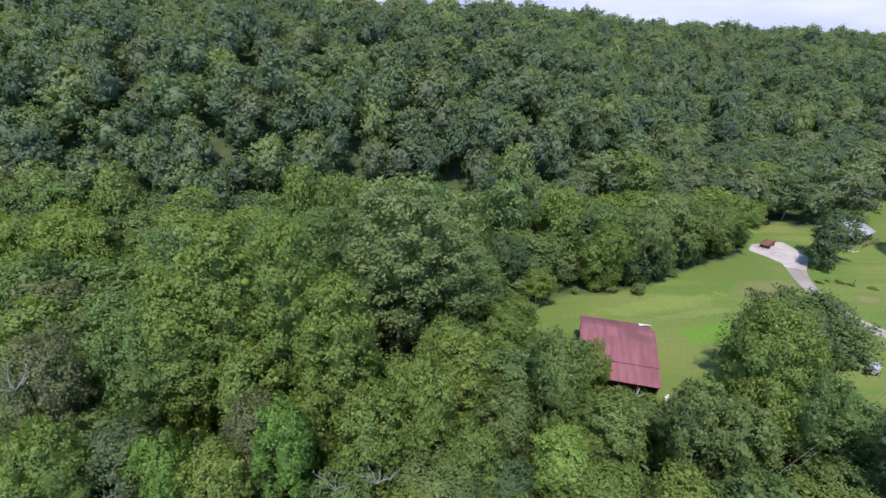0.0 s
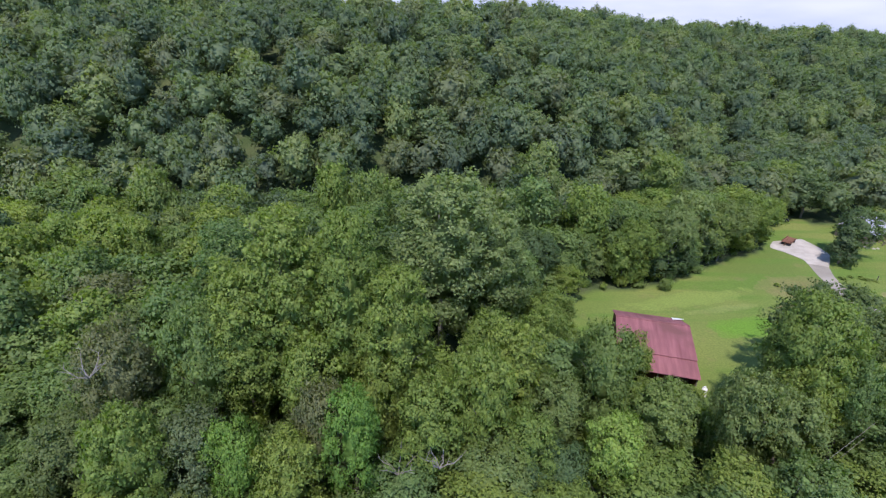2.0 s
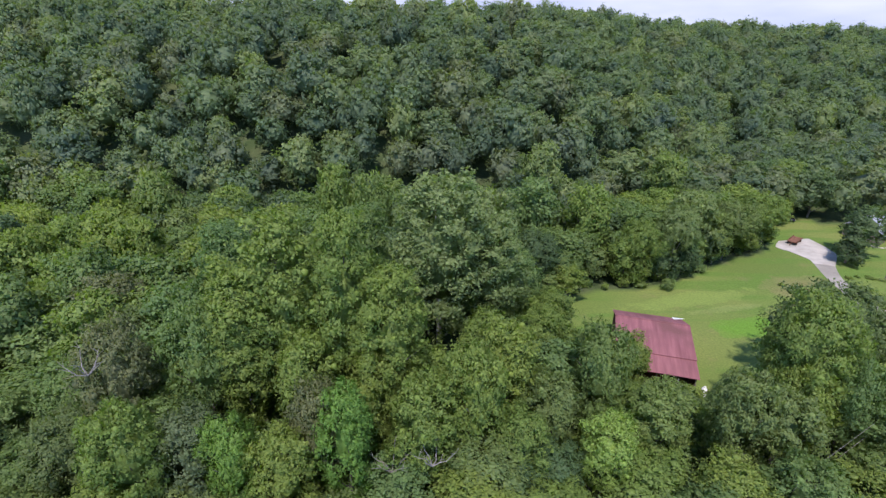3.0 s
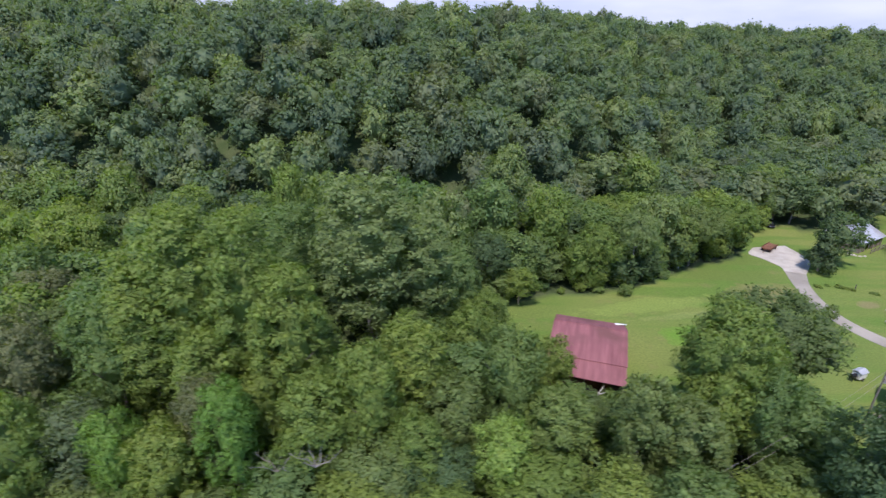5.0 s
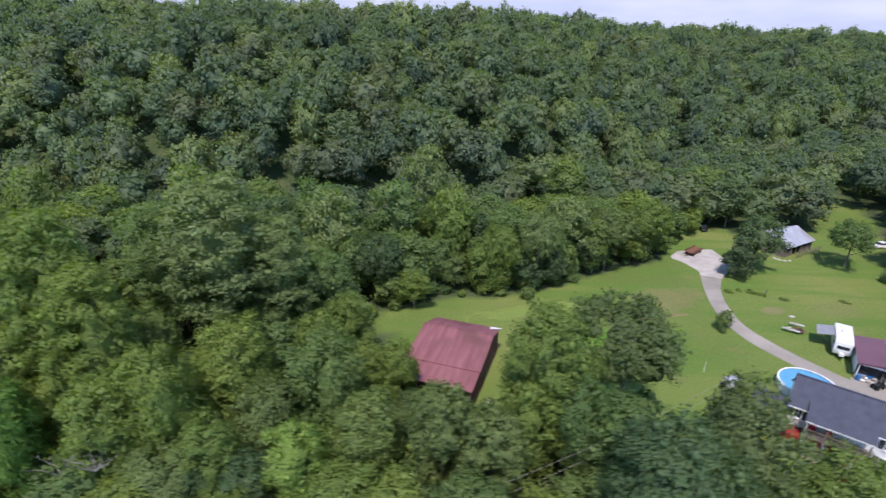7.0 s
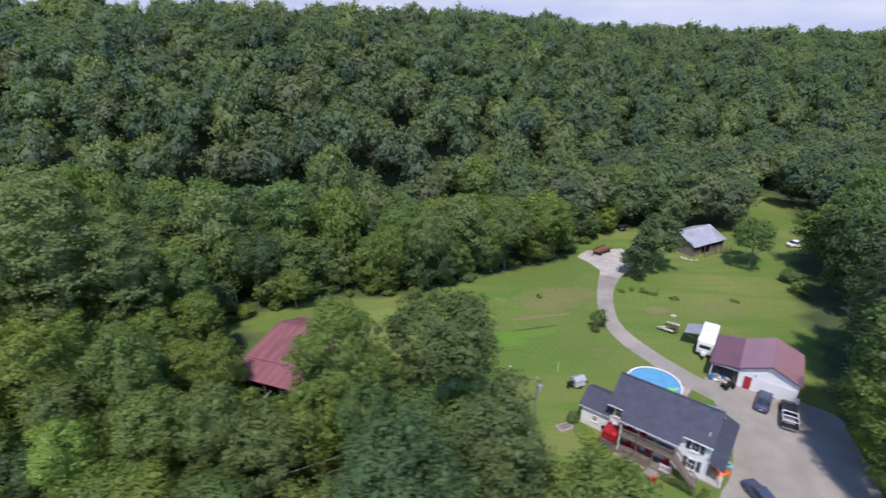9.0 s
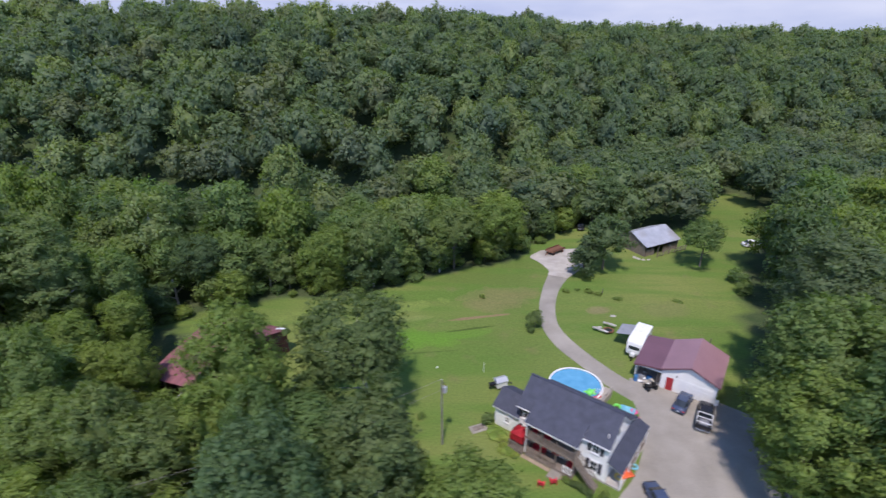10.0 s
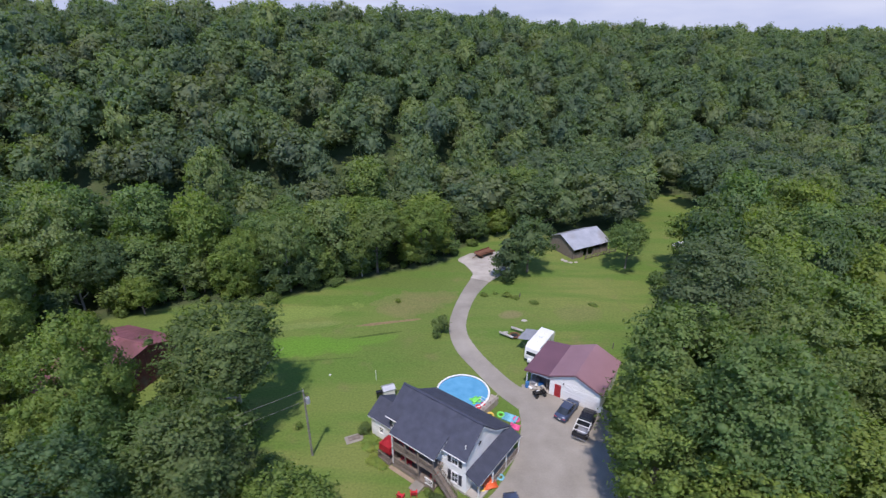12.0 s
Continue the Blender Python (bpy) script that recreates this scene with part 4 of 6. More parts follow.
def make_house():
    h = thing("house", pose(79.35, 43.6, 0, 0, 0, -35.2), "white two-storey farmhouse with a charcoal shingle roof and porches", "house")
    # walls
    outline = [(0, 0), (0, 5.4), (2.95, 7.68), (5.6, 5.2), (9.0, 3.1), (9.0, 0)]
    bm = bmesh.new()
    ends = [[bm.verts.new((s, d, z)) for d, z in outline] for s in (-11.0, 0.0)]
    bm.faces.new(ends[0])
    bm.faces.new(ends[1][::-1])
    for i in range(len(outline)):
        j = (i + 1) % len(outline)
        bm.faces.new((ends[0][i], ends[1][i], ends[1][j], ends[0][j]))
    bmesh.ops.recalc_face_normals(bm, faces=bm.faces)
    wall = part("wall", bm, SIDING, h)
    for k in range(26):  # clapboards on front and gable
        z = 0.3 + k * 0.2
        if z < 5.3:
            part("clapboard", beam(bmesh.new(), (-10.99, -0.012, z), (0.0, -0.012, z), 0.02, 0.17), SIDING, wall)
        wide = 9.0 if z < 3.1 else 9.0 - (z - 3.1) * 1.6
        part("clapboard", beam(bmesh.new(), (0.012, 0.0, z), (0.012, wide - 0.15, z), 0.02, 0.17), SIDING, wall)
    part("foundation", box(bmesh.new(), (-11.05, -0.05, -0.3), (0.05, 9.05, 0.25)), CONCRETE, h)
    # roofs
    L, R = -11.3, 0.28
    roof_plane(h, (L, -0.45, 5.3), (R, -0.45, 5.3), (R, 2.95, 7.92), (L, 2.95, 7.92), ROOF_DARK, rows=0.3)
    roof_plane(h, (R, 5.65, 5.3), (L, 5.65, 5.3), (L, 2.95, 7.92), (R, 2.95, 7.92), ROOF_DARK, rows=0.3)
    roof_plane(h, (R, 9.3, 3.1), (L, 9.3, 3.1), (L, 5.65, 5.3), (R, 5.65, 5.3), ROOF_DARK, rows=0.3)
    part("ridge_cap", beam(bmesh.new(), (L, 2.95, 7.93), (R, 2.95, 7.93), 0.3, 0.05), ROOF_DARK, h)
    for s in (L + 0.05, R - 0.03):
        for p, q in (((-0.47, 5.09), (2.95, 7.72)), ((2.95, 7.72), (5.65, 5.09)), ((5.65, 5.1), (9.32, 2.9))):
            part("rake_board", beam(bmesh.new(), (s, p[0], p[1]), (s, q[0], q[1]), 0.05, 0.15), TRIM, h)
    part("fascia", beam(bmesh.new(), (L, -0.42, 5.2), (R, -0.42, 5.2), 0.05, 0.17), TRIM, h)
    part("gutter", beam(bmesh.new(), (L, -0.47, 5.22), (R, -0.47, 5.22), 0.07, 0.07), TRIM, h)
    part("downspout", tube(bmesh.new(), [(0.1, -0.5, 5.2), (0.1, -0.12, 4.8), (0.1, -0.08, 0.2)], [0.05] * 3, 6), TRIM, h)
    # front porch of two decks
    a, b = -9.15, -3.0
    roof_plane(h, (a - 0.2, -2.0, 5.0), (b + 0.25, -2.0, 5.0), (b + 0.25, 0.75, 6.32), (a - 0.2, 0.75, 6.32), ROOF_DARK, name="porch_roof", rows=0.3)
    part("porch_fascia", beam(bmesh.new(), (a - 0.2, -1.99, 4.91), (b + 0.25, -1.99, 4.91), 0.05, 0.15), TRIM, h)
    for s in (a - 0.14, b + 0.22):
        part("porch_rake", beam(bmesh.new(), (s, -2.0, 4.82), (s, 0.45, 6.0), 0.05, 0.14), TRIM, h)
    for z, name in ((2.85, "upper_deck"), (0.45, "lower_deck")):
        deck = part(name, box(bmesh.new(), (a, -1.85, z - 0.2), (b, -0.03, z - 0.04)), WOOD, h, "weathered wooden deck")
        n = 13
        for k in range(n):
            y = -1.85 + 1.82 * k / n
            part("plank", box(bmesh.new(), (a, y, z - 0.036), (b, y + 0.125, z)), WOOD, deck)
        railing(h, (a, -1.8, z), (-5.4 if z < 1 else b - 0.1, -1.8, z), 0.95, WOOD)
        if z < 1:
            railing(h, (-4.3, -1.8, z), (b, -1.8, z), 0.95, TRIM)
        railing(h, (a, -1.75, z), (a, -0.1, z))
    for s in (a + 0.06, -7.1, -5.2, b - 0.06):
        post(h, s, -1.78, 0.0, 4.95, 0.13, TRIM if s < -9 else WOOD)
    part("lattice_skirt", box(bmesh.new(), (a, -1.87, 0.0), (b, -1.84, 0.26)), WOOD, h)
    part("front_step", box(bmesh.new(), (-5.5, -3.2, -0.05), (-4.2, -1.9, 0.2), 0.02), GRAVEL, h, "worn stone front step")
    # stair from the upper deck
    stair = part("stair", bmesh.new(), WOOD, h, "steep weathered wooden outside stair")
    for d in (-1.9, -1.0):
        part("stringer", beam(bmesh.new(), (-3.0, d, 2.75), (-0.35, d, 0.0), 0.06, 0.28), WOOD, stair)
        part("handrail", beam(bmesh.new(), (-3.0, d, 3.75), (-0.35, d, 0.95), 0.06, 0.09), WOOD, stair)
        bm = bmesh.new()
        for k in range(12):
            t = k / 11
            beam(bm, (-3.0 + 2.65 * t, d, 2.8 - 2.8 * t), (-3.0 + 2.65 * t, d, 3.75 - 2.8 * t), 0.05, 0.05, (1, 0, 0))
        part("baluster", bm, WOOD, stair)
    for k in range(14):
        t = (k + 0.5) / 14
        s = -3.0 + 2.65 * t
        part("tread", box(bmesh.new(), (s - 0.12, -1.88, 2.78 - 2.75 * t), (s + 0.12, -1.02, 2.82 - 2.75 * t)), WOOD, stair)
    # doors and windows
    front = Matrix.Identity(4)
    for s, z, w, hi in ((-1.4, 3.65, 0.85, 1.35), (-1.4, 1.0, 0.85, 1.45), (-10.1, 3.65, 0.8, 1.35), (-10.1, 1.1, 0.8, 1.35), (-7.9, 3.4, 0.9, 1.3), (-7.9, 1.1, 0.9, 1.35)):
        window(h, front @ pose(s, -0.02, z), w, hi)
    for s, z in ((-6.0, 0.46), (-5.6, 2.87)):
        door = part("door", box(bmesh.new(), (s - 0.45, -0.08, z), (s + 0.45, -0.02, z + 2.03), 0.01), RED_PAINT if z < 1 else TRIM, h, "painted porch door")
        part("door_handle", box(bmesh.new(), (s + 0.3, -0.13, z + 0.95), (s + 0.38, -0.08, z + 1.0)), CHROME, door)
    gable = pose(0.02, 0, 0, 0, 0, 90)
    window(h, gable @ pose(5.0, 0, 0.9), 0.8, 1.3, False)
    window(h, gable @ pose(1.8, 0, 0.9), 0.8, 1.3, False)
    star = bmesh.new()
    for k in range(5):
        t = radians(90 + 72 * k)
        beam(star, (0.05, 2.6, 5.5), (0.05, 2.6 + 0.32 * math.cos(t), 5.5 + 0.32 * math.sin(t)), 0.03, 0.1, (1, 0, 0))
    part("wall_star", star, DARK_METAL, h, "dark metal barn star")
    part("vent_pipe", tube(bmesh.new(), [(-0.4, 0.5, 5.9), (-0.4, 0.5, 6.55)], [0.06, 0.06], 8), TRIM, h)
    # side porch
    roof_plane(h, (1.85, -0.15, 2.62), (1.85, 9.0, 2.62), (0.03, 9.0, 3.42), (0.03, -0.15, 3.42), ROOF_DARK, name="side_porch_roof", rows=0.3)
    part("side_fascia", beam(bmesh.new(), (1.83, -0.15, 2.55), (1.83, 9.0, 2.55), 0.04, 0.13), TRIM, h)
    part("side_rake", beam(bmesh.new(), (1.83, -0.12, 2.49), (0.03, -0.12, 3.27), 0.04, 0.13), TRIM, h)
    part("porch_floor", box(bmesh.new(), (0.06, 0.0, 0.0), (1.8, 8.9, 0.22)), CONCRETE, h)
    for d in (0.05, 2.9, 5.8, 8.7):
        post(h, 1.72, d, 0.2, 2.55, 0.11, TRIM)
    railing(h, (1.72, 3.0, 0.22), (1.72, 8.6, 0.22), 0.9, WOOD)
    # annexe
    bm = bmesh.new()
    out = [(0.35, 0), (0.35, 3.1), (2.4, 4.35), (4.6, 3.1), (4.6, 0)]
    ends = [[bm.verts.new((s, d, z)) for d, z in out] for s in (-14.7, -11.06)]
    bm.faces.new(ends[0])
    bm.faces.new(ends[1][::-1])
    for i in range(5):
        bm.faces.new((ends[0][i], ends[1][i], ends[1][(i + 1) % 5], ends[0][(i + 1) % 5]))
    bmesh.ops.recalc_face_normals(bm, faces=bm.faces)
    wall = part("annexe_wall", bm, SIDING, h)
    for k in range(14):
        part("clapboard", beam(bmesh.new(), (-14.7, 0.338, 0.3 + k * 0.2), (-11.06, 0.338, 0.3 + k * 0.2), 0.02, 0.17), SIDING, wall)
    roof_plane(h, (-15.0, 0.0, 3.02), (-11.06, 0.0, 3.02), (-11.06, 2.4, 4.5), (-15.0, 2.4, 4.5), ROOF_DARK, name="annexe_roof", rows=0.3)
    roof_plane(h, (-11.06, 5.0, 2.95), (-15.0, 5.0, 2.95), (-15.0, 2.4, 4.5), (-11.06, 2.4, 4.5), ROOF_DARK, name="annexe_roof", rows=0.3)
    part("annexe_fascia", beam(bmesh.new(), (-15.0, 0.03, 2.94), (-11.06, 0.03, 2.94), 0.05, 0.15), TRIM, h)
    window(h, pose(-12.9, 0.33, 1.2), 0.6, 0.8, False)
    dish = bmesh.new()
    tube(dish, [(-11.6, 0.1, 1.0), (-11.6, 0.24, 1.0)], [0.32, 0.1], 14)
    part("wall_fan", dish, DARK_METAL, h, "round dark wall fan")
    # shaded veranda at the annexe's foot
    part("small_deck", box(bmesh.new(), (-11.2, -2.2, 0.1), (-9.3, -0.05, 0.42)), WOOD, h)
    railing(h, (-11.2, -2.15, 0.42), (-9.3, -2.15, 0.42), 0.9)
    railing(h, (-11.15, -2.15, 0.42), (-11.15, -0.2, 0.42), 0.9)


make_house()
HOUSE = pose(79.35, 43.6, 0, 0, 0, -35.2)


def red_canopy():
    t = thing("patio_canopy", HOUSE @ pose(-10.25, -1.15, 0.42), "red cloth patio canopy with hanging sides on the small deck", "canopy")
    for x, y in ((-0.8, -0.8), (0.8, -0.8), (0.8, 0.8), (-0.8, 0.8)):
        part("pole", tube(bmesh.new(), [(x, y, 0), (x, y, 1.98)], [0.03, 0.03], 8), DARK_METAL, t)
    bm = bmesh.new()
    n, w = 4, 0.84
    rim = [bm.verts.new((w * x, w * y, 2.0)) for x, y in ((-1, -1), (1, -1), (1, 1), (-1, 1))]
    hem = [bm.verts.new((w * 1.03 * x, w * 1.03 * y, 1.05)) for x, y in ((-1, -1), (1, -1), (1, 1), (-1, 1))]
    tip = bm.verts.new((0, 0, 2.3))
    for k in range(n):
        bm.faces.new((rim[k], rim[(k + 1) % n], tip))
        bm.faces.new((hem[k], hem[(k + 1) % n], rim[(k + 1) % n], rim[k]))
    bmesh.ops.solidify(bm, geom=list(bm.faces), thickness=0.02)
    bmesh.ops.recalc_face_normals(bm, faces=bm.faces)
    part("canopy", bm, RED_CLOTH, t, "red cloth canopy with a hem")


red_canopy()


def garden_chair(m):
    t = thing("garden_chair", m, "bright red plastic garden chair on the lawn", "chair", "red garden chairs")
    part("seat", box(bmesh.new(), (-0.28, -0.28, 0.34), (0.28, 0.28, 0.4), 0.02), RED_CLOTH, t)
    for k in range(5):
        x = -0.24 + 0.12 * k
        part("back_slat", beam(bmesh.new(), (x * 0.8, 0.26, 0.38), (x * 1.15, 0.5, 1.05), 0.1, 0.02, (0, 1, 0)), RED_CLOTH, t)
    for x in (-0.32, 0.32):
        part("armrest", box(bmesh.new(), (x - 0.06, -0.3, 0.58), (x + 0.06, 0.34, 0.61), 0.01), RED_CLOTH, t)
        for y in (-0.24, 0.28):
            part("leg", box(bmesh.new(), (x - 0.03, y - 0.03, 0), (x + 0.03, y + 0.03, 0.6)), RED_CLOTH, t)


garden_chair(pose(72.3, 42.9, 0, 0, 0, 160))
garden_chair(pose(73.7, 43.3, 0, 0, 0, 185))
for s in (-8.2, -7.3, -3.8):
    garden_chair(HOUSE @ pose(s, -0.75, 0.45, 0, 0, 0))
for s in (-8.4, -6.8):
    garden_chair(HOUSE @ pose(s, -0.75, 2.85, 0, 0, 0))
t = thing("front_path", HOUSE, "worn bare-earth path along the front deck", "path")
part("slab", box(bmesh.new(), (-9.3, -2.45, -0.05), (-5.6, -1.95, 0.05)), DIRT, t)
part("slab", box(bmesh.new(), (-4.1, -2.5, -0.05), (-2.4, -1.95, 0.05)), DIRT, t)
t = thing("marker_post", pose(66.3, 62.8, 0), "thin white marker post in the lawn", "post")
part("post", tube(bmesh.new(), [(0, 0, -0.2), (0, 0, 1.7)], [0.035, 0.03], 6), TRIM, t)
part("cap", tube(bmesh.new(), [(0, 0, 1.7), (0, 0, 1.76)], [0.04, 0.02], 6), TRIM, t)
t = thing("ball", pose(59.3, 63.5, 0.14), "white play ball lying on the lawn", "ball")
bm = bmesh.new()
bmesh.ops.create_icosphere(bm, subdivisions=2, radius=0.16)
part("ball", bm, RV_WHITE, t, "", True)
bed = random.Random(5)
for k in range(26):
    s, d = bed.uniform(-14.4, -9.6), bed.uniform(0.0, 1.0)
    spot = HOUSE @ Vector((s, -0.5 - 2.4 * d if s > -12.5 else -0.3 - 1.6 * d, 0))
    if -11.6 < s < -9.2 and d < 0.8:
        spot = HOUSE @ Vector((s, -2.5 - 0.8 * d, 0))
    plant("bush", spot.x, spot.y, bed.uniform(0.3, 0.65), bed.uniform(0.45, 0.85), LEAF_LIME, "garden_plant", "low yellow-green garden plant in the flower bed", "plant", "flower bed plants")
for k in range(5):
    spot = HOUSE @ Vector((-2.6 + 0.5 * k, -2.5 + 0.1 * (k % 2), 0))
    plant("bush", spot.x, spot.y, 0.7 + 0.25 * (k % 3), 0.6, LEAF_OLIVE, "bush", "straggly dull green shrub at the foot of the stair", "bush", "shrubs by the stair")
for k in range(3):
    plant("bush", 78.2 + 0.5 * k, 41.2 + 0.4 * k, 0.6, 0.5, LEAF_BRIGHT, "bush", "low flowering plant beside the house", "bush", "garden plants")

# ---- garage ----
GARAGE = pose(88.22, 62.6, 0, 0, 0, -31.5)


def make_garage():
    g = thing("garage", GARAGE, "white garage with wine-red metal roof and an open carport bay", "garage")
    bm = bmesh.new()
    out = [(3.5, 0), (3.5, 3.2), (7.05, 4.66), (10.55, 3.1), (10.55, 0)]
    for d0, d1 in ((0, 0.15), (7.85, 8.0)):
        ends = [[bm.verts.new((s, d, z)) for s, z in out] for d in (d0, d1)]
        bm.faces.new(ends[0])
        bm.faces.new(ends[1][::-1])
        for i in range(5):
            bm.faces.new((ends[0][i], ends[1][i], ends[1][(i + 1) % 5], ends[0][(i + 1) % 5]))
    box(bm, (3.5, 0.16, 0), (3.62, 7.84, 3.1))
    box(bm, (10.43, 0.16, 0), (10.55, 7.84, 3.05))
    box(bm, (0.0, 7.85, 0), (3.48, 8.0, 2.75))
    box(bm, (0.0, 1.6, 0), (0.1, 7.84, 2.6))
    bmesh.ops.recalc_face_normals(bm, faces=bm.faces)
    wall = part("wall", bm, SIDING, g)
    for k in range(15):
        z = 0.1 + k * 0.2
        part("clapboard", beam(bmesh.new(), (3.5, -0.012, z), (10.55, -0.012, z), 0.02, 0.17), SIDING, wall)
    part("floor_slab", box(bmesh.new(), (0.0, -0.1, -0.1), (10.5, 7.9, 0.06)), CONCRETE, g)
    roof_plane(g, (3.42, -0.35, 3.28), (3.42, 8.3, 3.28), (7.05, 8.3, 4.82), (7.05, -0.35, 4.82), ROOF_WINE, 0.1, ribs=0.3)
    roof_plane(g, (10.85, 8.3, 3.16), (10.85, -0.35, 3.16), (7.05, -0.35, 4.82), (7.05, 8.3, 4.82), ROOF_WINE, 0.1, ribs=0.3)
    roof_plane(g, (-0.3, -0.35, 2.72), (-0.3, 8.3, 2.72), (3.4, 8.3, 3.24), (3.4, -0.35, 3.24), ROOF_PLUM, 0.1, "carport_roof", ribs=0.3)
    part("ridge_cap", beam(bmesh.new(), (7.05, -0.36, 4.85), (7.05, 8.31, 4.85), 0.3, 0.05), ROOF_WINE, g)
    for p, q in (((-0.3, 2.62), (3.42, 3.14)), ((3.42, 3.16), (7.05, 4.72)), ((7.05, 4.72), (10.87, 3.06))):
        part("rake_board", beam(bmesh.new(), (p[0], -0.37, p[1]), (q[0], -0.33, q[1]), 0.05, 0.12, (0, 0, 1)), ROOF_PLUM, g)
    part("carport_beam", box(bmesh.new(), (0.0, -0.08, 2.42), (3.48, 0.06, 2.68)), TRIM, g)
    post(g, 0.06, -0.02, 0, 2.45, 0.13, TRIM)
    door = part("garage_door", box(bmesh.new(), (5.9, -0.06, 0.06), (10.1, -0.026, 2.16)), TRIM, g, "white panelled garage door")
    for k in range(4):
        for j in range(6):
            part("panel", box(bmesh.new(), (6.0 + j * 0.68, -0.085, 0.16 + k * 0.51), (6.6 + j * 0.68, -0.062, 0.52 + k * 0.51), 0.006), TRIM, door)
    part("door_header", box(bmesh.new(), (5.8, -0.07, 2.18), (10.2, -0.03, 2.28)), TRIM, g)
    red = part("side_door", box(bmesh.new(), (4.25, -0.07, 0.06), (5.15, -0.026, 2.1)), RED_PAINT, g, "dark red side door")
    for z in (0.25, 1.2):
        part("door_panel", box(bmesh.new(), (4.37, -0.09, z), (5.03, -0.072, z + 0.75), 0.008), RED_PAINT, red)
    part("door_knob", box(bmesh.new(), (4.98, -0.13, 1.0), (5.05, -0.07, 1.07)), CHROME, red)
    for s in (4.16, 5.24):
        part("door_casing", box(bmesh.new(), (s - 0.05, -0.08, 0.06), (s + 0.05, -0.026, 2.2)), TRIM, g)
    part("wall_lamp", box(bmesh.new(), (5.4, -0.14, 2.5), (5.52, -0.02, 2.72), 0.02), DARK_METAL, g)


make_garage()


def crate(name, m, size, material, label, category, legs=False):
    t = thing(name, m, label, category)
    w, d, h = size
    part("body", box(bmesh.new(), (-w / 2, -d / 2, 0), (w / 2, d / 2, h * 0.92), 0.02), material, t)
    part("lid", box(bmesh.new(), (-w / 2 - 0.02, -d / 2 - 0.02, h * 0.925), (w / 2 + 0.02, d / 2 + 0.02, h), 0.015), material, t)
    return t


BLUE_PLASTIC = plastic("blue_plastic", (0.05, 0.2, 0.45))
GREY_PLASTIC = plastic("grey_plastic", (0.3, 0.3, 0.31))
for k, (s, d, wide, high) in enumerate(((0.9, -0.5, 0.5, 0.35), (1.5, -0.35, 0.6, 0.42), (2.1, -0.6, 0.45, 0.3), (2.7, -0.3, 0.55, 0.5), (1.2, 0.5, 0.6, 0.45), (2.3, 0.4, 0.5, 0.6))):
    sack = thing("feed_sack", GARAGE @ pose(s, d, 0.05, 0, 0, 35 * k), "plump pale feed sack lying in the carport", "sack", "feed sacks")
    bm = bmesh.new()
    bmesh.ops.create_icosphere(bm, subdivisions=2, radius=1.0, matrix=Matrix.Translation((0, 0, high * 0.5)) @ Matrix.Diagonal((wide * 0.7, wide * 0.45, high * 0.5, 1)))
    for v in bm.verts:
        v.co += Vector((1, 1, 0.4)) * 0.05 * noise.noise(v.co * 5 + Vector((k, 0, 0)))
    part("bag", bm, (TRIM, CONCRETE)[k % 2], sack, "", True)
barrel = thing("barrel", GARAGE @ pose(0.35, -0.45, 0.03), "blue plastic barrel beside the carport post", "barrel")
part("body", tube(bmesh.new(), [(0, 0, 0), (0, 0, 0.2), (0, 0, 0.65), (0, 0, 0.9)], [0.27, 0.31, 0.31, 0.27], 14), BLUE_PLASTIC, barrel)
part("rim", ring(bmesh.new(), (0, 0, 0.9), 0.26, 0.025, 14), BLUE_PLASTIC, barrel)
crate("storage_box", GARAGE @ pose(0.9, 0.5, 0.07), (0.8, 0.5, 0.55), GREY_PLASTIC, "grey plastic storage box in the carport", "box")
crate("cooler", GARAGE @ pose(1.9, 0.9, 0.07, 0, 0, 15), (0.7, 0.45, 0.5), BLUE_PLASTIC, "blue plastic cooler in the carport", "cooler")
crate("cardboard_box", GARAGE @ pose(1.2, 1.6, 0.07, 0, 0, -10), (0.6, 0.6, 0.7), WOOD, "brown cardboard box in the carport", "box")
crate("work_cabinet", GARAGE @ pose(1.8, 6.9, 0.07), (1.8, 0.6, 0.95), DARK_METAL, "dark steel work cabinet at the back of the carport", "cabinet")
shelf = thing("shelf_unit", GARAGE @ pose(3.15, 1.2, 0.07), "wooden shelf unit along the carport wall", "shelf")
for y in (-0.8, 0.8):
    for x in (-0.2, 0.2):
        part("upright", box(bmesh.new(), (x - 0.03, y - 0.03, 0), (x + 0.03, y + 0.03, 1.9)), WOOD, shelf)
for z in (0.3, 0.85, 1.4, 1.85):
    part("board", box(bmesh.new(), (-0.24, -0.85, z), (0.24, 0.85, z + 0.03)), WOOD, shelf)


def wheel(parent, x, y, z, radius, wide, axis="y", rim_material=None):
    """A tyre with its rim, lying along the axle."""
    turn = Matrix.Translation((x, y, z)) @ (Euler((radians(90), 0, 0)).to_matrix().to_4x4() if axis == "y" else Euler((0, radians(90), 0)).to_matrix().to_4x4())
    bm = ring(bmesh.new(), (0, 0, 0), radius - wide * 0.45, wide * 0.45, 16)
    bmesh.ops.transform(bm, matrix=turn, verts=bm.verts)
    t = part("wheel", bm, RUBBER, parent, "", True)
    bm = tube(bmesh.new(), [(0, 0, -wide * 0.32), (0, 0, wide * 0.32)], [radius - wide * 0.7] * 2, 12)
    bmesh.ops.transform(bm, matrix=turn, verts=bm.verts)
    part("rim", bm, rim_material or CHROME, t)
    return t


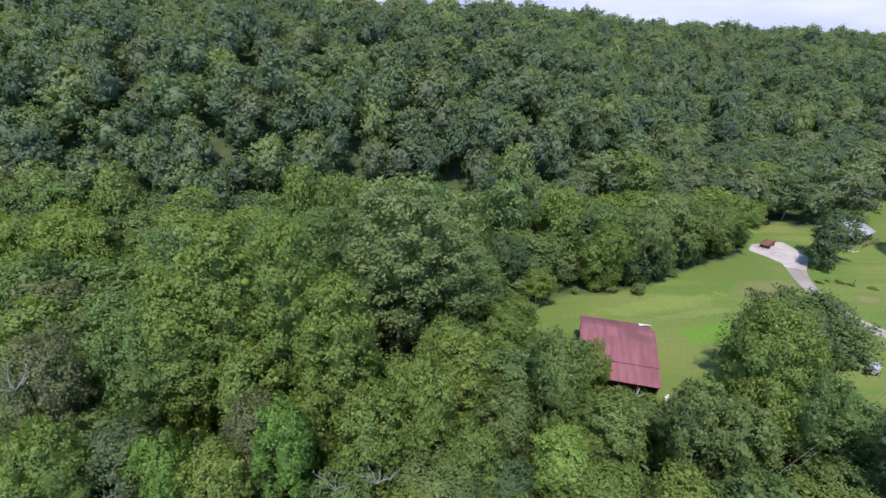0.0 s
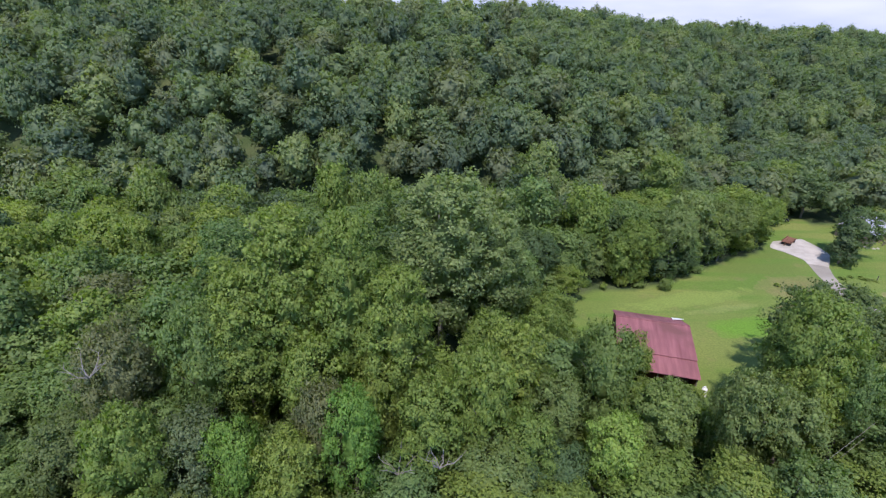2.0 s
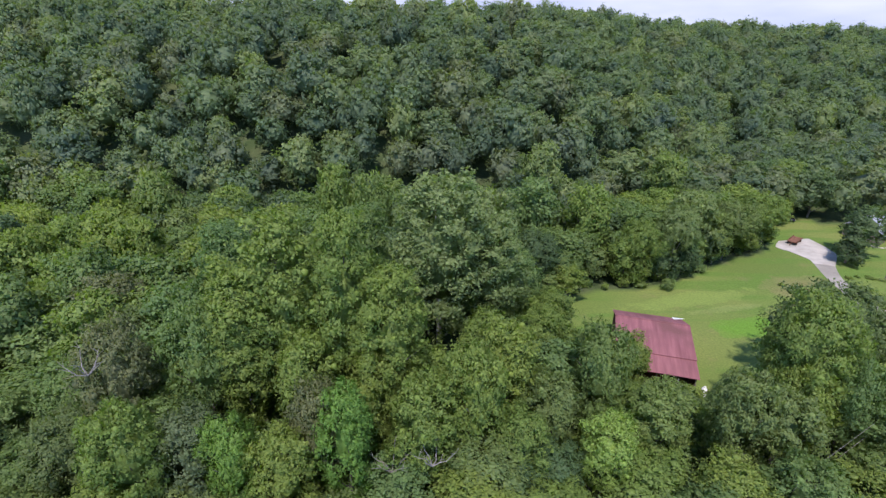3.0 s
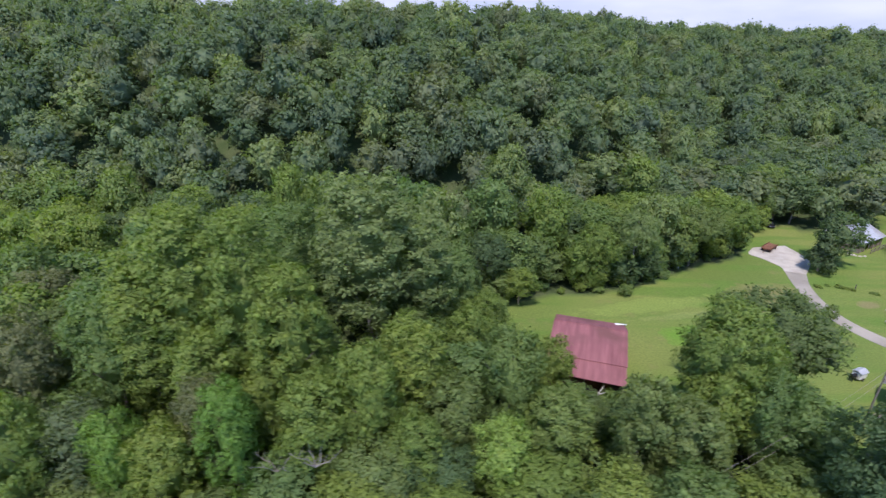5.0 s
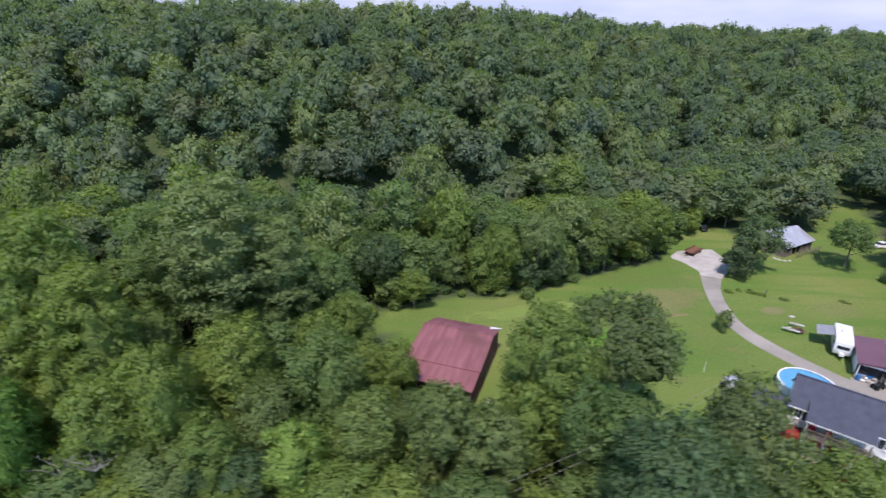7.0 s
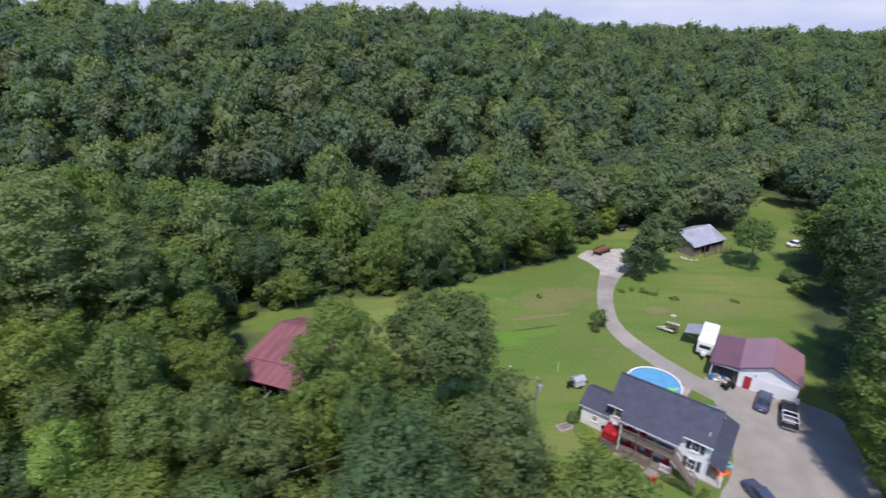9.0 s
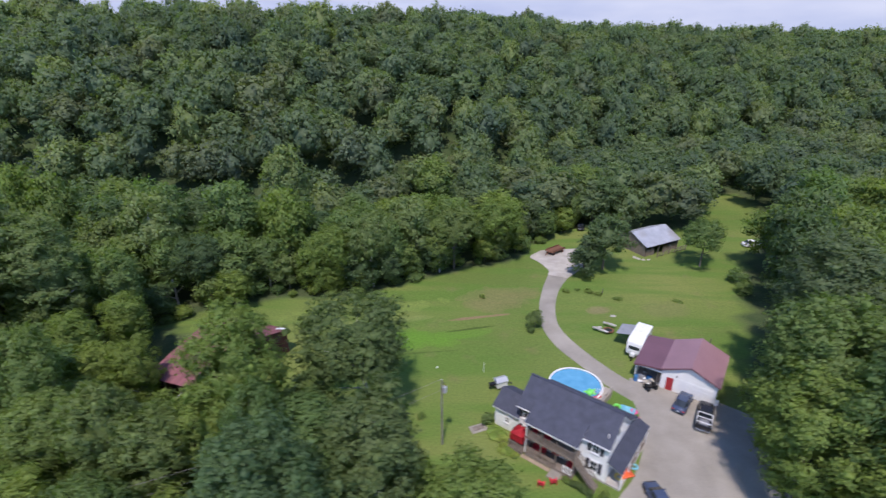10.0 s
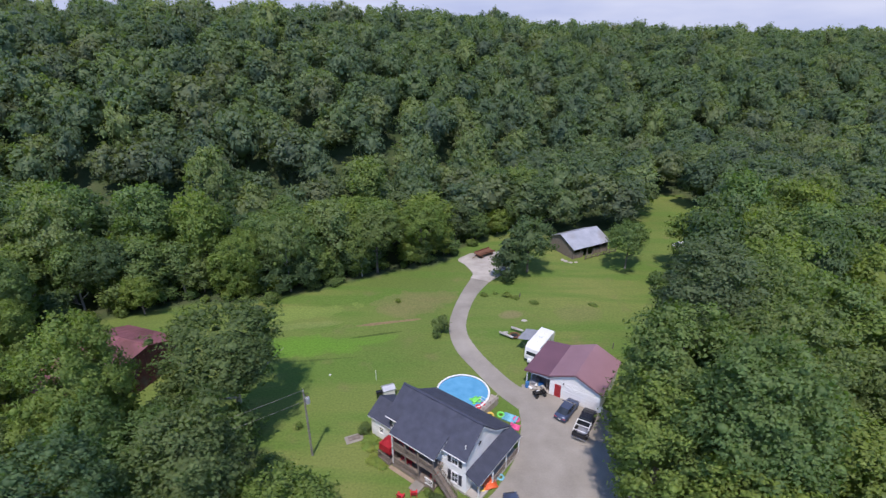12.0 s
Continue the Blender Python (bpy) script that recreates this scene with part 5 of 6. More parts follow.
def quad_bike():
    q = thing("quad_bike", pose(89.8, 60.2, 0.03, 0, 0, 20), "muddy dark quad bike parked before the carport", "quad bike")
    for x in (-0.6, 0.6):
        for y in (-0.42, 0.42):
            wheel(q, x, y, 0.28, 0.28, 0.24, "y", DARK_METAL)
    part("chassis", box(bmesh.new(), (-0.7, -0.18, 0.3), (0.7, 0.18, 0.55), 0.05), DARK_METAL, q)
    part("seat", box(bmesh.new(), (-0.55, -0.17, 0.62), (0.2, 0.17, 0.78), 0.06), RUBBER, q)
    for x in (-0.6, 0.6):
        part("mudguard", box(bmesh.new(), (x - 0.34, -0.52, 0.56), (x + 0.34, 0.52, 0.63), 0.03), CAR_BLACK, q)
        part("rack", box(bmesh.new(), (x - 0.25, -0.32, 0.7), (x + 0.25, 0.32, 0.73)), DARK_METAL, q)
    part("handlebar", tube(bmesh.new(), [(0.3, -0.38, 0.98), (0.38, 0, 0.92), (0.3, 0.38, 0.98)], [0.02] * 3, 6), DARK_METAL, q)
    part("steering_column", tube(bmesh.new(), [(0.45, 0, 0.5), (0.36, 0, 0.92)], [0.04, 0.03], 6), DARK_METAL, q)


quad_bike()
crate("white_bin", pose(97.45, 57.35, 0.03, 0, 0, -29), (0.7, 0.5, 0.7), RV_WHITE, "white plastic bin at the garage corner", "bin")


# ---- vehicles ----
def loft(sections, bm=None):
    """A closed body from cross-sections (lists of equally many points)."""
    bm = bm or bmesh.new()
    rings = [[bm.verts.new(p) for p in s] for s in sections]
    n = len(rings[0])
    for a, b in zip(rings, rings[1:]):
        for k in range(n):
            bm.faces.new((a[k], a[(k + 1) % n], b[(k + 1) % n], b[k]))
    bm.faces.new(rings[0][::-1])
    bm.faces.new(rings[-1])
    bmesh.ops.recalc_face_normals(bm, faces=bm.faces)
    return bm


def car_section(x, half, low, high, tuck=0.12):
    return [(x, -half, low + 0.1), (x, -half * 0.96, low), (x, half * 0.96, low), (x, half, low + 0.1), (x, half, (low + high) / 2), (x, half - tuck * 0.5, high - 0.08), (x, half - tuck * 1.3, high),
            (x, -half + tuck * 1.3, high), (x, -half + tuck * 0.5, high - 0.08), (x, -half, (low + high) / 2)]


def sedan(m, paint, label):
    c = thing("car", m, label, "car", "parked vehicles")
    body = loft([car_section(x, w, l, h) for x, w, l, h in ((-2.3, 0.72, 0.38, 0.78), (-2.2, 0.84, 0.28, 0.92), (-1.5, 0.89, 0.22, 0.98), (0, 0.9, 0.2, 0.96), (1.1, 0.89, 0.22, 0.94), (1.9, 0.85, 0.26, 0.82), (2.3, 0.7, 0.34, 0.66))])
    part("body", body, paint, c, "", True)
    cabin = loft([[(x, -w, z0), (x, w, z0), (x, w * 0.8, z1), (x, -w * 0.8, z1)] for x, w, z0, z1 in ((-1.75, 0.76, 0.9, 0.96), (-0.95, 0.8, 0.92, 1.40), (0.1, 0.8, 0.92, 1.43), (0.55, 0.79, 0.92, 1.36), (1.25, 0.76, 0.9, 0.95))])
    part("windows", cabin, GLASS, c, "dark tinted car windows")
    part("roof", loft([[(x, -w, z - 0.03), (x, w, z - 0.03), (x, w * 0.94, z + 0.025), (x, -w * 0.94, z + 0.025)] for x, w, z in ((-0.95, 0.62, 1.41), (-0.4, 0.66, 1.44), (0.1, 0.66, 1.445), (0.5, 0.62, 1.38))]), paint, c)
    for x in (-0.4, 0.45):
        for y in (-0.79, 0.79):
            part("pillar", beam(bmesh.new(), (x, y, 0.92), (x, y * 0.82, 1.4), 0.07, 0.04, (1, 0, 0)), paint, c)
    for x in (-1.35, 1.35):
        for y in (-0.82, 0.82):
            wheel(c, x, y, 0.31, 0.32, 0.22)
    for y in (-0.6, 0.6):
        part("headlight", box(bmesh.new(), (2.1, y - 0.18, 0.6), (2.24, y + 0.18, 0.72), 0.03), CHROME, c)
        part("tail_light", box(bmesh.new(), (-2.31, y - 0.18, 0.66), (-2.2, y + 0.18, 0.8), 0.02), RED_PAINT, c)
    for y in (-0.98, 0.98):
        part("side_mirror", box(bmesh.new(), (0.75, y - 0.1, 0.92), (0.87, y + 0.1, 1.05), 0.03), paint, c)
    part("number_plate", box(bmesh.new(), (-2.34, -0.15, 0.5), (-2.31, 0.15, 0.6)), TRIM, c)


def pickup(m):
    c = thing("pickup_truck", m, "black pickup truck with a white rack over its bed", "truck", "parked vehicles")
    part("body", loft([car_section(x, w, l, h) for x, w, l, h in ((0.1, 0.95, 0.42, 1.12), (1.2, 0.96, 0.4, 1.1), (2.2, 0.94, 0.42, 1.05), (2.75, 0.85, 0.5, 0.92))]), CAR_BLACK, c, "", True)
    part("cab", loft([[(x, -w, z0), (x, w, z0), (x, w * 0.82, z1), (x, -w * 0.82, z1)] for x, w, z0, z1 in ((-0.35, 0.9, 0.5, 1.72), (0.9, 0.9, 0.9, 1.76), (1.55, 0.88, 0.9, 1.12))]), GLASS, c, "dark cab with tinted glass")
    part("cab_roof", box(bmesh.new(), (-0.35, -0.73, 1.73), (0.9, 0.73, 1.8), 0.04), CAR_BLACK, c)
    part("bed_floor", box(bmesh.new(), (-2.6, -0.9, 0.55), (-0.38, 0.9, 0.66)), DARK_METAL, c)
    for y in (-0.94, 0.86):
        part("bed_side", box(bmesh.new(), (-2.6, y, 0.5), (-0.38, y + 0.08, 1.12), 0.02), CAR_BLACK, c)
    part("tailgate", box(bmesh.new(), (-2.68, -0.86, 0.55), (-2.61, 0.86, 1.1), 0.02), CAR_BLACK, c)
    for x in (-2.5, -1.5, -0.5):
        part("rack_bar", tube(bmesh.new(), [(x, -0.88, 1.12), (x, -0.85, 1.5), (x, 0.85, 1.5), (x, 0.88, 1.12)], [0.055] * 4, 6), RV_WHITE, c)
    for y in (-0.85, 0.85):
        part("rack_rail", tube(bmesh.new(), [(-2.55, y, 1.5), (-0.45, y, 1.5)], [0.055] * 2, 6), RV_WHITE, c)
    part("load", box(bmesh.new(), (-2.2, -0.6, 0.67), (-1.0, 0.5, 0.95), 0.06), GREY_PLASTIC, c, "grey load on the truck bed")
    part("bumper", box(bmesh.new(), (-2.82, -0.88, 0.42), (-2.69, 0.88, 0.56), 0.02), CHROME, c)
    for x in (-1.7, 1.75):
        for y in (-0.85, 0.85):
            wheel(c, x, y, 0.38, 0.38, 0.26)


sedan(pose(93.0, 57.0, 0.03, 0, 0, 54), CAR_BLUE, "dark blue saloon car parked before the garage")
sedan(pose(84.6, 41.3, 0.03, 0, 0, 100), CAR_BLUE, "dark blue saloon car on the gravel by the house")
pickup(pose(94.75, 54.3, 0.03, 0, 0, 62))


def camper():
    m = GARAGE @ pose(-1.55, 8.1, 0, 0, 0, 90)
    c = thing("camper_trailer", m, "white camper trailer parked on the grass with its awning out", "camper")
    L, W = 3.2, 1.15
    prof = [(-L, 0.55), (-L - 0.12, 1.2), (-L + 0.1, 2.6), (-L + 0.9, 3.0), (L - 0.3, 3.0), (L, 2.7), (L, 0.55)]
    bm = bmesh.new()
    ends = [[bm.verts.new((x, y, z)) for x, z in prof] for y in (-W, W)]
    bm.faces.new(ends[0])
    bm.faces.new(ends[1][::-1])
    n = len(prof)
    for i in range(n):
        bm.faces.new((ends[0][i], ends[1][i], ends[1][(i + 1) % n], ends[0][(i + 1) % n]))
    bmesh.ops.recalc_face_normals(bm, faces=bm.faces)
    bmesh.ops.bevel(bm, geom=list(bm.edges), offset=0.08, segments=2, affect="EDGES")
    part("body", bm, RV_WHITE, c)
    for x in (-1.2, 1.5):
        part("roof_vent", box(bmesh.new(), (x - 0.2, -0.2, 2.99), (x + 0.2, 0.2, 3.12), 0.03), RV_WHITE, c)
    part("air_conditioner", box(bmesh.new(), (-0.1, -0.35, 2.99), (0.7, 0.35, 3.25), 0.08), RV_WHITE, c)
    part("front_window", box(bmesh.new(), (-L - 0.09, -0.8, 1.5), (-L + 0.02, 0.8, 2.05)), GLASS, c)
    for y in (-W - 0.01, W - 0.01):
        for x in (-1.9, 1.2):
            part("side_window", box(bmesh.new(), (x - 0.45, y, 1.6), (x + 0.45, y + 0.02, 2.2)), GLASS, c)
    part("door", box(bmesh.new(), (0.0, W - 0.005, 0.7), (0.7, W + 0.02, 2.55), 0.01), RV_WHITE, c)
    for y in (-W - 0.006, W - 0.014):
        part("stripe", box(bmesh.new(), (-L + 0.1, y, 1.15), (L - 0.1, y + 0.02, 1.3)), GREY_PLASTIC, c)
    for x in (-0.4, 0.5):
        for y in (-1.0, 1.0):
            wheel(c, x, y, 0.34, 0.34, 0.22)
    part("drawbar", beam(bmesh.new(), (-L - 1.1, 0, 0.5), (-L, 0, 0.5), 0.12, 0.1), DARK_METAL, c)
    part("gas_box", box(bmesh.new(), (-L - 0.7, -0.35, 0.55), (-L - 0.2, 0.35, 1.1), 0.05), RV_WHITE, c)
    part("jack", box(bmesh.new(), (-L - 1.0, -0.05, 0), (-L - 0.9, 0.05, 0.5)), DARK_METAL, c)
    slab_bm = slab(bmesh.new(), ((-1.0, W + 0.02, 2.6), (2.4, W + 0.02, 2.6), (2.4, W + 2.3, 2.1), (-1.0, W + 2.3, 2.1)), 0.03)
    part("awning", slab_bm, GREY_CLOTH, c, "grey cloth awning sloping outwards")
    for x in (-0.95, 2.35):
        part("awning_arm", beam(bmesh.new(), (x, W + 0.02, 1.0), (x, W + 2.25, 2.08), 0.04, 0.04), CHROME, c)
    for x in (-2.6, 2.6):
        for y in (-0.9, 0.9):
            part("stabiliser", box(bmesh.new(), (x - 0.05, y - 0.05, 0), (x + 0.05, y + 0.05, 0.55)), DARK_METAL, c)


camper()

# ---- fire ring by the camper ----
ring_thing = thing("fire_ring", pose(87.7, 75.2, 0), "ring of dark stones round a fire pit in the grass", "fire pit")
for k in range(12):
    a = 2 * math.pi * k / 12
    bm = bmesh.new()
    bmesh.ops.create_icosphere(bm, subdivisions=1, radius=0.2, matrix=pose(0.75 * math.cos(a), 0.75 * math.sin(a), 0.1) @ Matrix.Diagonal((1.1, 0.9, 0.8, 1)))
    part("stone", bm, RUST, ring_thing)
part("ash", tube(bmesh.new(), [(0, 0, -0.02), (0, 0, 0.05)], [0.6, 0.55], 14), DARK_METAL, ring_thing)
for (x, y), a, long in (((86.3, 75.1), -35, 2.6), ((88.3, 76.9), -30, 2.2), ((86.0, 75.7), 15, 1.2)):
    lg = thing("log_bench", pose(x, y, 0.2, 0, 0, a), "pale weathered log lying beside the fire ring", "log", "logs round the fire")
    part("log", tube(bmesh.new(), [(-long / 2, 0, 0), (0, 0, 0.02), (long / 2, 0, 0)], [0.2, 0.21, 0.18], 10), PALE_BARK, lg)

# ---- pool ----
def make_pool():
    p = thing("swimming_pool", pose(79.05, 59.15, 0), "round above-ground swimming pool with white rim and blue water", "pool")
    n, R, H = 40, 3.62, 1.3
    bm = bmesh.new()
    for r, flip in ((R, False), (R - 0.05, True)):
        rows = [[bm.verts.new((r * math.cos(2 * math.pi * k / n), r * math.sin(2 * math.pi * k / n), z)) for k in range(n)] for z in (-0.05, H)]
        for k in range(n):
            f = (rows[0][k], rows[0][(k + 1) % n], rows[1][(k + 1) % n], rows[1][k])
            bm.faces.new(f[::-1] if flip else f)
    part("wall", bm, TRIM, p, "white corrugated pool wall")
    bm = bmesh.new()
    rows = [[bm.verts.new((r * math.cos(2 * math.pi * k / n), r * math.sin(2 * math.pi * k / n), z)) for k in range(n)] for r, z in ((R - 0.13, H), (R - 0.13, H + 0.05), (R + 0.1, H + 0.05), (R + 0.1, H))]
    for a, b in zip(rows, rows[1:] + rows[:1]):
        for k in range(n):
            bm.faces.new((a[k], a[(k + 1) % n], b[(k + 1) % n], b[k]))
    bmesh.ops.recalc_face_normals(bm, faces=bm.faces)
    part("rim", bm, TRIM, p)
    for k in range(16):
        a = 2 * math.pi * k / 16
        part("upright", box(bmesh.new(), (R + 0.01, -0.08, 0), (R + 0.1, 0.08, H - 0.005), 0.01, pose(0, 0, 0, 0, 0, math.degrees(a))), TRIM, p)
    bm = bmesh.new()
    disc = [bm.verts.new(((R - 0.06) * math.cos(2 * math.pi * k / n), (R - 0.06) * math.sin(2 * math.pi * k / n), 0.02)) for k in range(n)]
    bm.faces.new(disc)
    part("liner", bm, POOL_BLUE, p)
    m, nt, b = shader("pool_water")
    col = ramp(nt, texture(nt, "Noise", 0.9, 3), [(0.3, (0.085, 0.29, 0.46)), (0.7, (0.12, 0.35, 0.53))])
    nt.links.new(col, b.inputs["Base Color"])
    b.inputs["Roughness"].default_value = 0.06
    bumped(nt, b, texture(nt, "Noise", 3.0, 2), 0.25, 0.03)
    bm = bmesh.new()
    disc = [bm.verts.new(((R - 0.055) * math.cos(2 * math.pi * k / n), (R - 0.055) * math.sin(2 * math.pi * k / n), 1.12)) for k in range(n)]
    bm.faces.new(disc)
    part("water", bm, m, p, "clear blue pool water")
    d = thing("pool_deck", pose(82.2, 57.35, 0, 0, 0, 52.5), "small wooden pool deck with railing beside the rim", "deck")
    part("frame", box(bmesh.new(), (-1.8, -0.75, 0.95), (1.8, 0.35, 1.12)), PALE_WOOD, d)
    for k in range(18):
        part("plank", box(bmesh.new(), (-1.8 + k * 0.2, -0.75, 1.124), (-1.8 + k * 0.2 + 0.185, 0.35, 1.16)), PALE_WOOD, d)
    for x in (-1.74, 0.0, 1.74):
        post(d, x, -0.69, 0, 1.7, 0.1, PALE_WOOD)
        post(d, x, 0.28, 0, 0.94, 0.1, PALE_WOOD)
    for k in range(20):
        part("skirt_board", box(bmesh.new(), (-1.8 + k * 0.18, -0.78, 0.02), (-1.8 + k * 0.18 + 0.165, -0.755, 1.1)), PALE_WOOD, d)
    for k in range(6):
        part("skirt_board", box(bmesh.new(), (1.805, -0.75 + k * 0.18, 0.02), (1.83, -0.75 + k * 0.18 + 0.165, 1.1)), PALE_WOOD, d)
    part("handrail", box(bmesh.new(), (-1.78, -0.73, 1.704), (1.78, -0.65, 1.75)), PALE_WOOD, d)
    lad = thing("pool_ladder", pose(81.6, 57.2, 0, 0, 0, -40), "white plastic pool ladder over the rim", "ladder")
    for y in (-0.25, 0.25):
        part("rail", tube(bmesh.new(), [(0.5, y, 1.16), (0.45, y, 1.9), (-0.3, y, 1.9), (-0.5, y, 0.6)], [0.03] * 4, 6), TRIM, lad)
    for z in (0.8, 1.1):
        part("tread", box(bmesh.new(), (-0.52, -0.25, z), (-0.36, 0.25, z + 0.04)), TRIM, lad)


make_pool()


def swim_ring(x, y, z, r, thick, material, colour):
    t = thing("swim_ring", pose(x, y, z, 4, 3, 0), f"{colour} inflatable swim ring", "swim ring", "pool toys")
    part("tube", ring(bmesh.new(), (0, 0, thick), r, thick), material, t, "", True)


swim_ring(81.1, 56.3, 1.165, 0.28, 0.11, RED_CLOTH, "red")
swim_ring(81.75, 56.85, 1.165, 0.2, 0.09, RED_CLOTH, "small red")
swim_ring(84.1, 56.1, 0, 0.42, 0.15, LIME, "lime green")
swim_ring(82.7, 56.0, 0, 0.4, 0.14, YELLOW, "orange and yellow")
swim_ring(86.1, 55.3, 0.02, 0.36, 0.13, PINK, "bright pink")
t = thing("pool_float", pose(85.2, 55.6, 0.02, 0, 0, -25), "flat teal inflatable pool mattress on the grass", "pool float", "pool toys")
for k in range(6):
    part("chamber", tube(bmesh.new(), [(-0.85, -0.6 + k * 0.24, 0.12), (0.85, -0.6 + k * 0.24, 0.12)], [0.125, 0.125], 8), TEAL, t, "", True)
part("pillow", tube(bmesh.new(), [(0.95, -0.6, 0.16), (0.95, 0.6, 0.16)], [0.15, 0.15], 8), TEAL, t)
t = thing("pool_lounger", pose(85.9, 53.9, 0.02, 0, 0, -20), "pink inflatable pool lounger on the grass", "pool float", "pool toys")
for k in range(4):
    part("chamber", tube(bmesh.new(), [(-0.5, -0.36 + k * 0.24, 0.12), (0.5, -0.36 + k * 0.24, 0.14)], [0.12, 0.12], 8), PINK, t, "", True)
part("backrest", box(bmesh.new(), (-0.75, -0.45, 0.1), (-0.5, 0.45, 0.45), 0.1), PINK, t)
t = thing("turtle_float", pose(80.7, 57.6, 1.12, 0, 0, 30), "green inflatable ride-on float drifting in the pool", "pool float", "pool toys")
for name, c, r in (("shell", (0, 0, 0.15), (0.6, 0.5, 0.22)), ("head", (0.7, 0, 0.2), (0.25, 0.2, 0.18)), ("flipper", (0.4, 0.5, 0.08), (0.25, 0.2, 0.08)), ("flipper", (0.4, -0.5, 0.08), (0.25, 0.2, 0.08)), ("flipper", (-0.45, 0.45, 0.08), (0.25, 0.18, 0.08)), ("flipper", (-0.45, -0.45, 0.08), (0.25, 0.18, 0.08))):
    bm = bmesh.new()
    bmesh.ops.create_icosphere(bm, subdivisions=2, radius=1.0, matrix=Matrix.Translation(c) @ Matrix.Diagonal((*r, 1)))
    part(name, bm, LIME, t, "", True)
t = thing("beach_float", pose(82.1, 44.9, 0.03, 0, 0, 20), "heap of orange inflatable pool floats on the gravel", "pool float", "pool toys")
for k in range(5):
    part("chamber", tube(bmesh.new(), [(-0.8, -0.5 + k * 0.25, 0.15 + 0.03 * k), (0, -0.5 + k * 0.25, 0.25 + 0.03 * k), (0.8, -0.5 + k * 0.25, 0.14)], [0.13, 0.15, 0.13], 8), ORANGE, t, "", True)
part("arm", box(bmesh.new(), (-0.6, 0.6, 0.1), (0.5, 0.9, 0.55), 0.12), ORANGE, t)
swim_ring(81.2, 44.4, 0.03, 0.38, 0.15, YELLOW, "yellow and orange")
swim_ring(83.4, 46.0, 0.03, 0.34, 0.12, TEAL, "pale blue")


# ---- small trailer, slab, pole ----
def tool_trailer():
    t = thing("utility_trailer", pose(68.6, 59.5, 0, 0, 0, 25), "small white box trailer with grey lid on the lawn", "trailer")
    part("box", box(bmesh.new(), (-0.8, -0.6, 0.4), (0.8, 0.6, 1.35), 0.04), RV_WHITE, t)
    bm = slab(bmesh.new(), ((-0.9, -0.7, 1.4), (0.9, -0.7, 1.4), (0.9, 0.0, 1.75), (-0.9, 0.0, 1.75)), 0.05)
    slab(bm, ((0.9, 0.7, 1.4), (-0.9, 0.7, 1.4), (-0.9, 0.0, 1.75), (0.9, 0.0, 1.75)), 0.05)
    part("lid", bm, ROOF_TIN, t, "grey metal lid")
    for y in (-0.68, 0.68):
        wheel(t, 0, y, 0.28, 0.28, 0.18)
    part("drawbar", beam(bmesh.new(), (0.8, 0, 0.42), (1.9, 0, 0.38), 0.08, 0.08), DARK_METAL, t)
    part("stand", box(bmesh.new(), (1.75, -0.04, 0), (1.83, 0.04, 0.38)), DARK_METAL, t)
    g = thing("barbecue_grill", pose(67.4, 59.0, 0, 0, 0, 20), "black barbecue grill standing beside the trailer", "grill")
    for x in (-0.35, 0.35):
        for y in (-0.2, 0.2):
            part("leg", box(bmesh.new(), (x - 0.03, y - 0.03, 0), (x + 0.03, y + 0.03, 0.8)), DARK_METAL, g)
    part("firebox", box(bmesh.new(), (-0.45, -0.28, 0.75), (0.45, 0.28, 0.95), 0.03), DARK_METAL, g)
    part("hood", tube(bmesh.new(), [(-0.45, 0, 0.97), (0.45, 0, 0.97)], [0.28, 0.28], 14), CAR_BLACK, g)
    part("side_shelf", box(bmesh.new(), (0.46, -0.2, 0.85), (0.85, 0.2, 0.89)), DARK_METAL, g)


tool_trailer()
s = thing("well_cover", pose(65.4, 51.3, 0, 0, 0, 25), "low concrete well cover with a dark slab in the lawn", "slab")
part("surround", box(bmesh.new(), (-1.1, -0.65, -0.1), (1.1, 0.65, 0.1), 0.04), GRAVEL, s)
part("slab", box(bmesh.new(), (-0.75, -0.35, 0.104), (0.75, 0.35, 0.16), 0.02), WOOD, s)


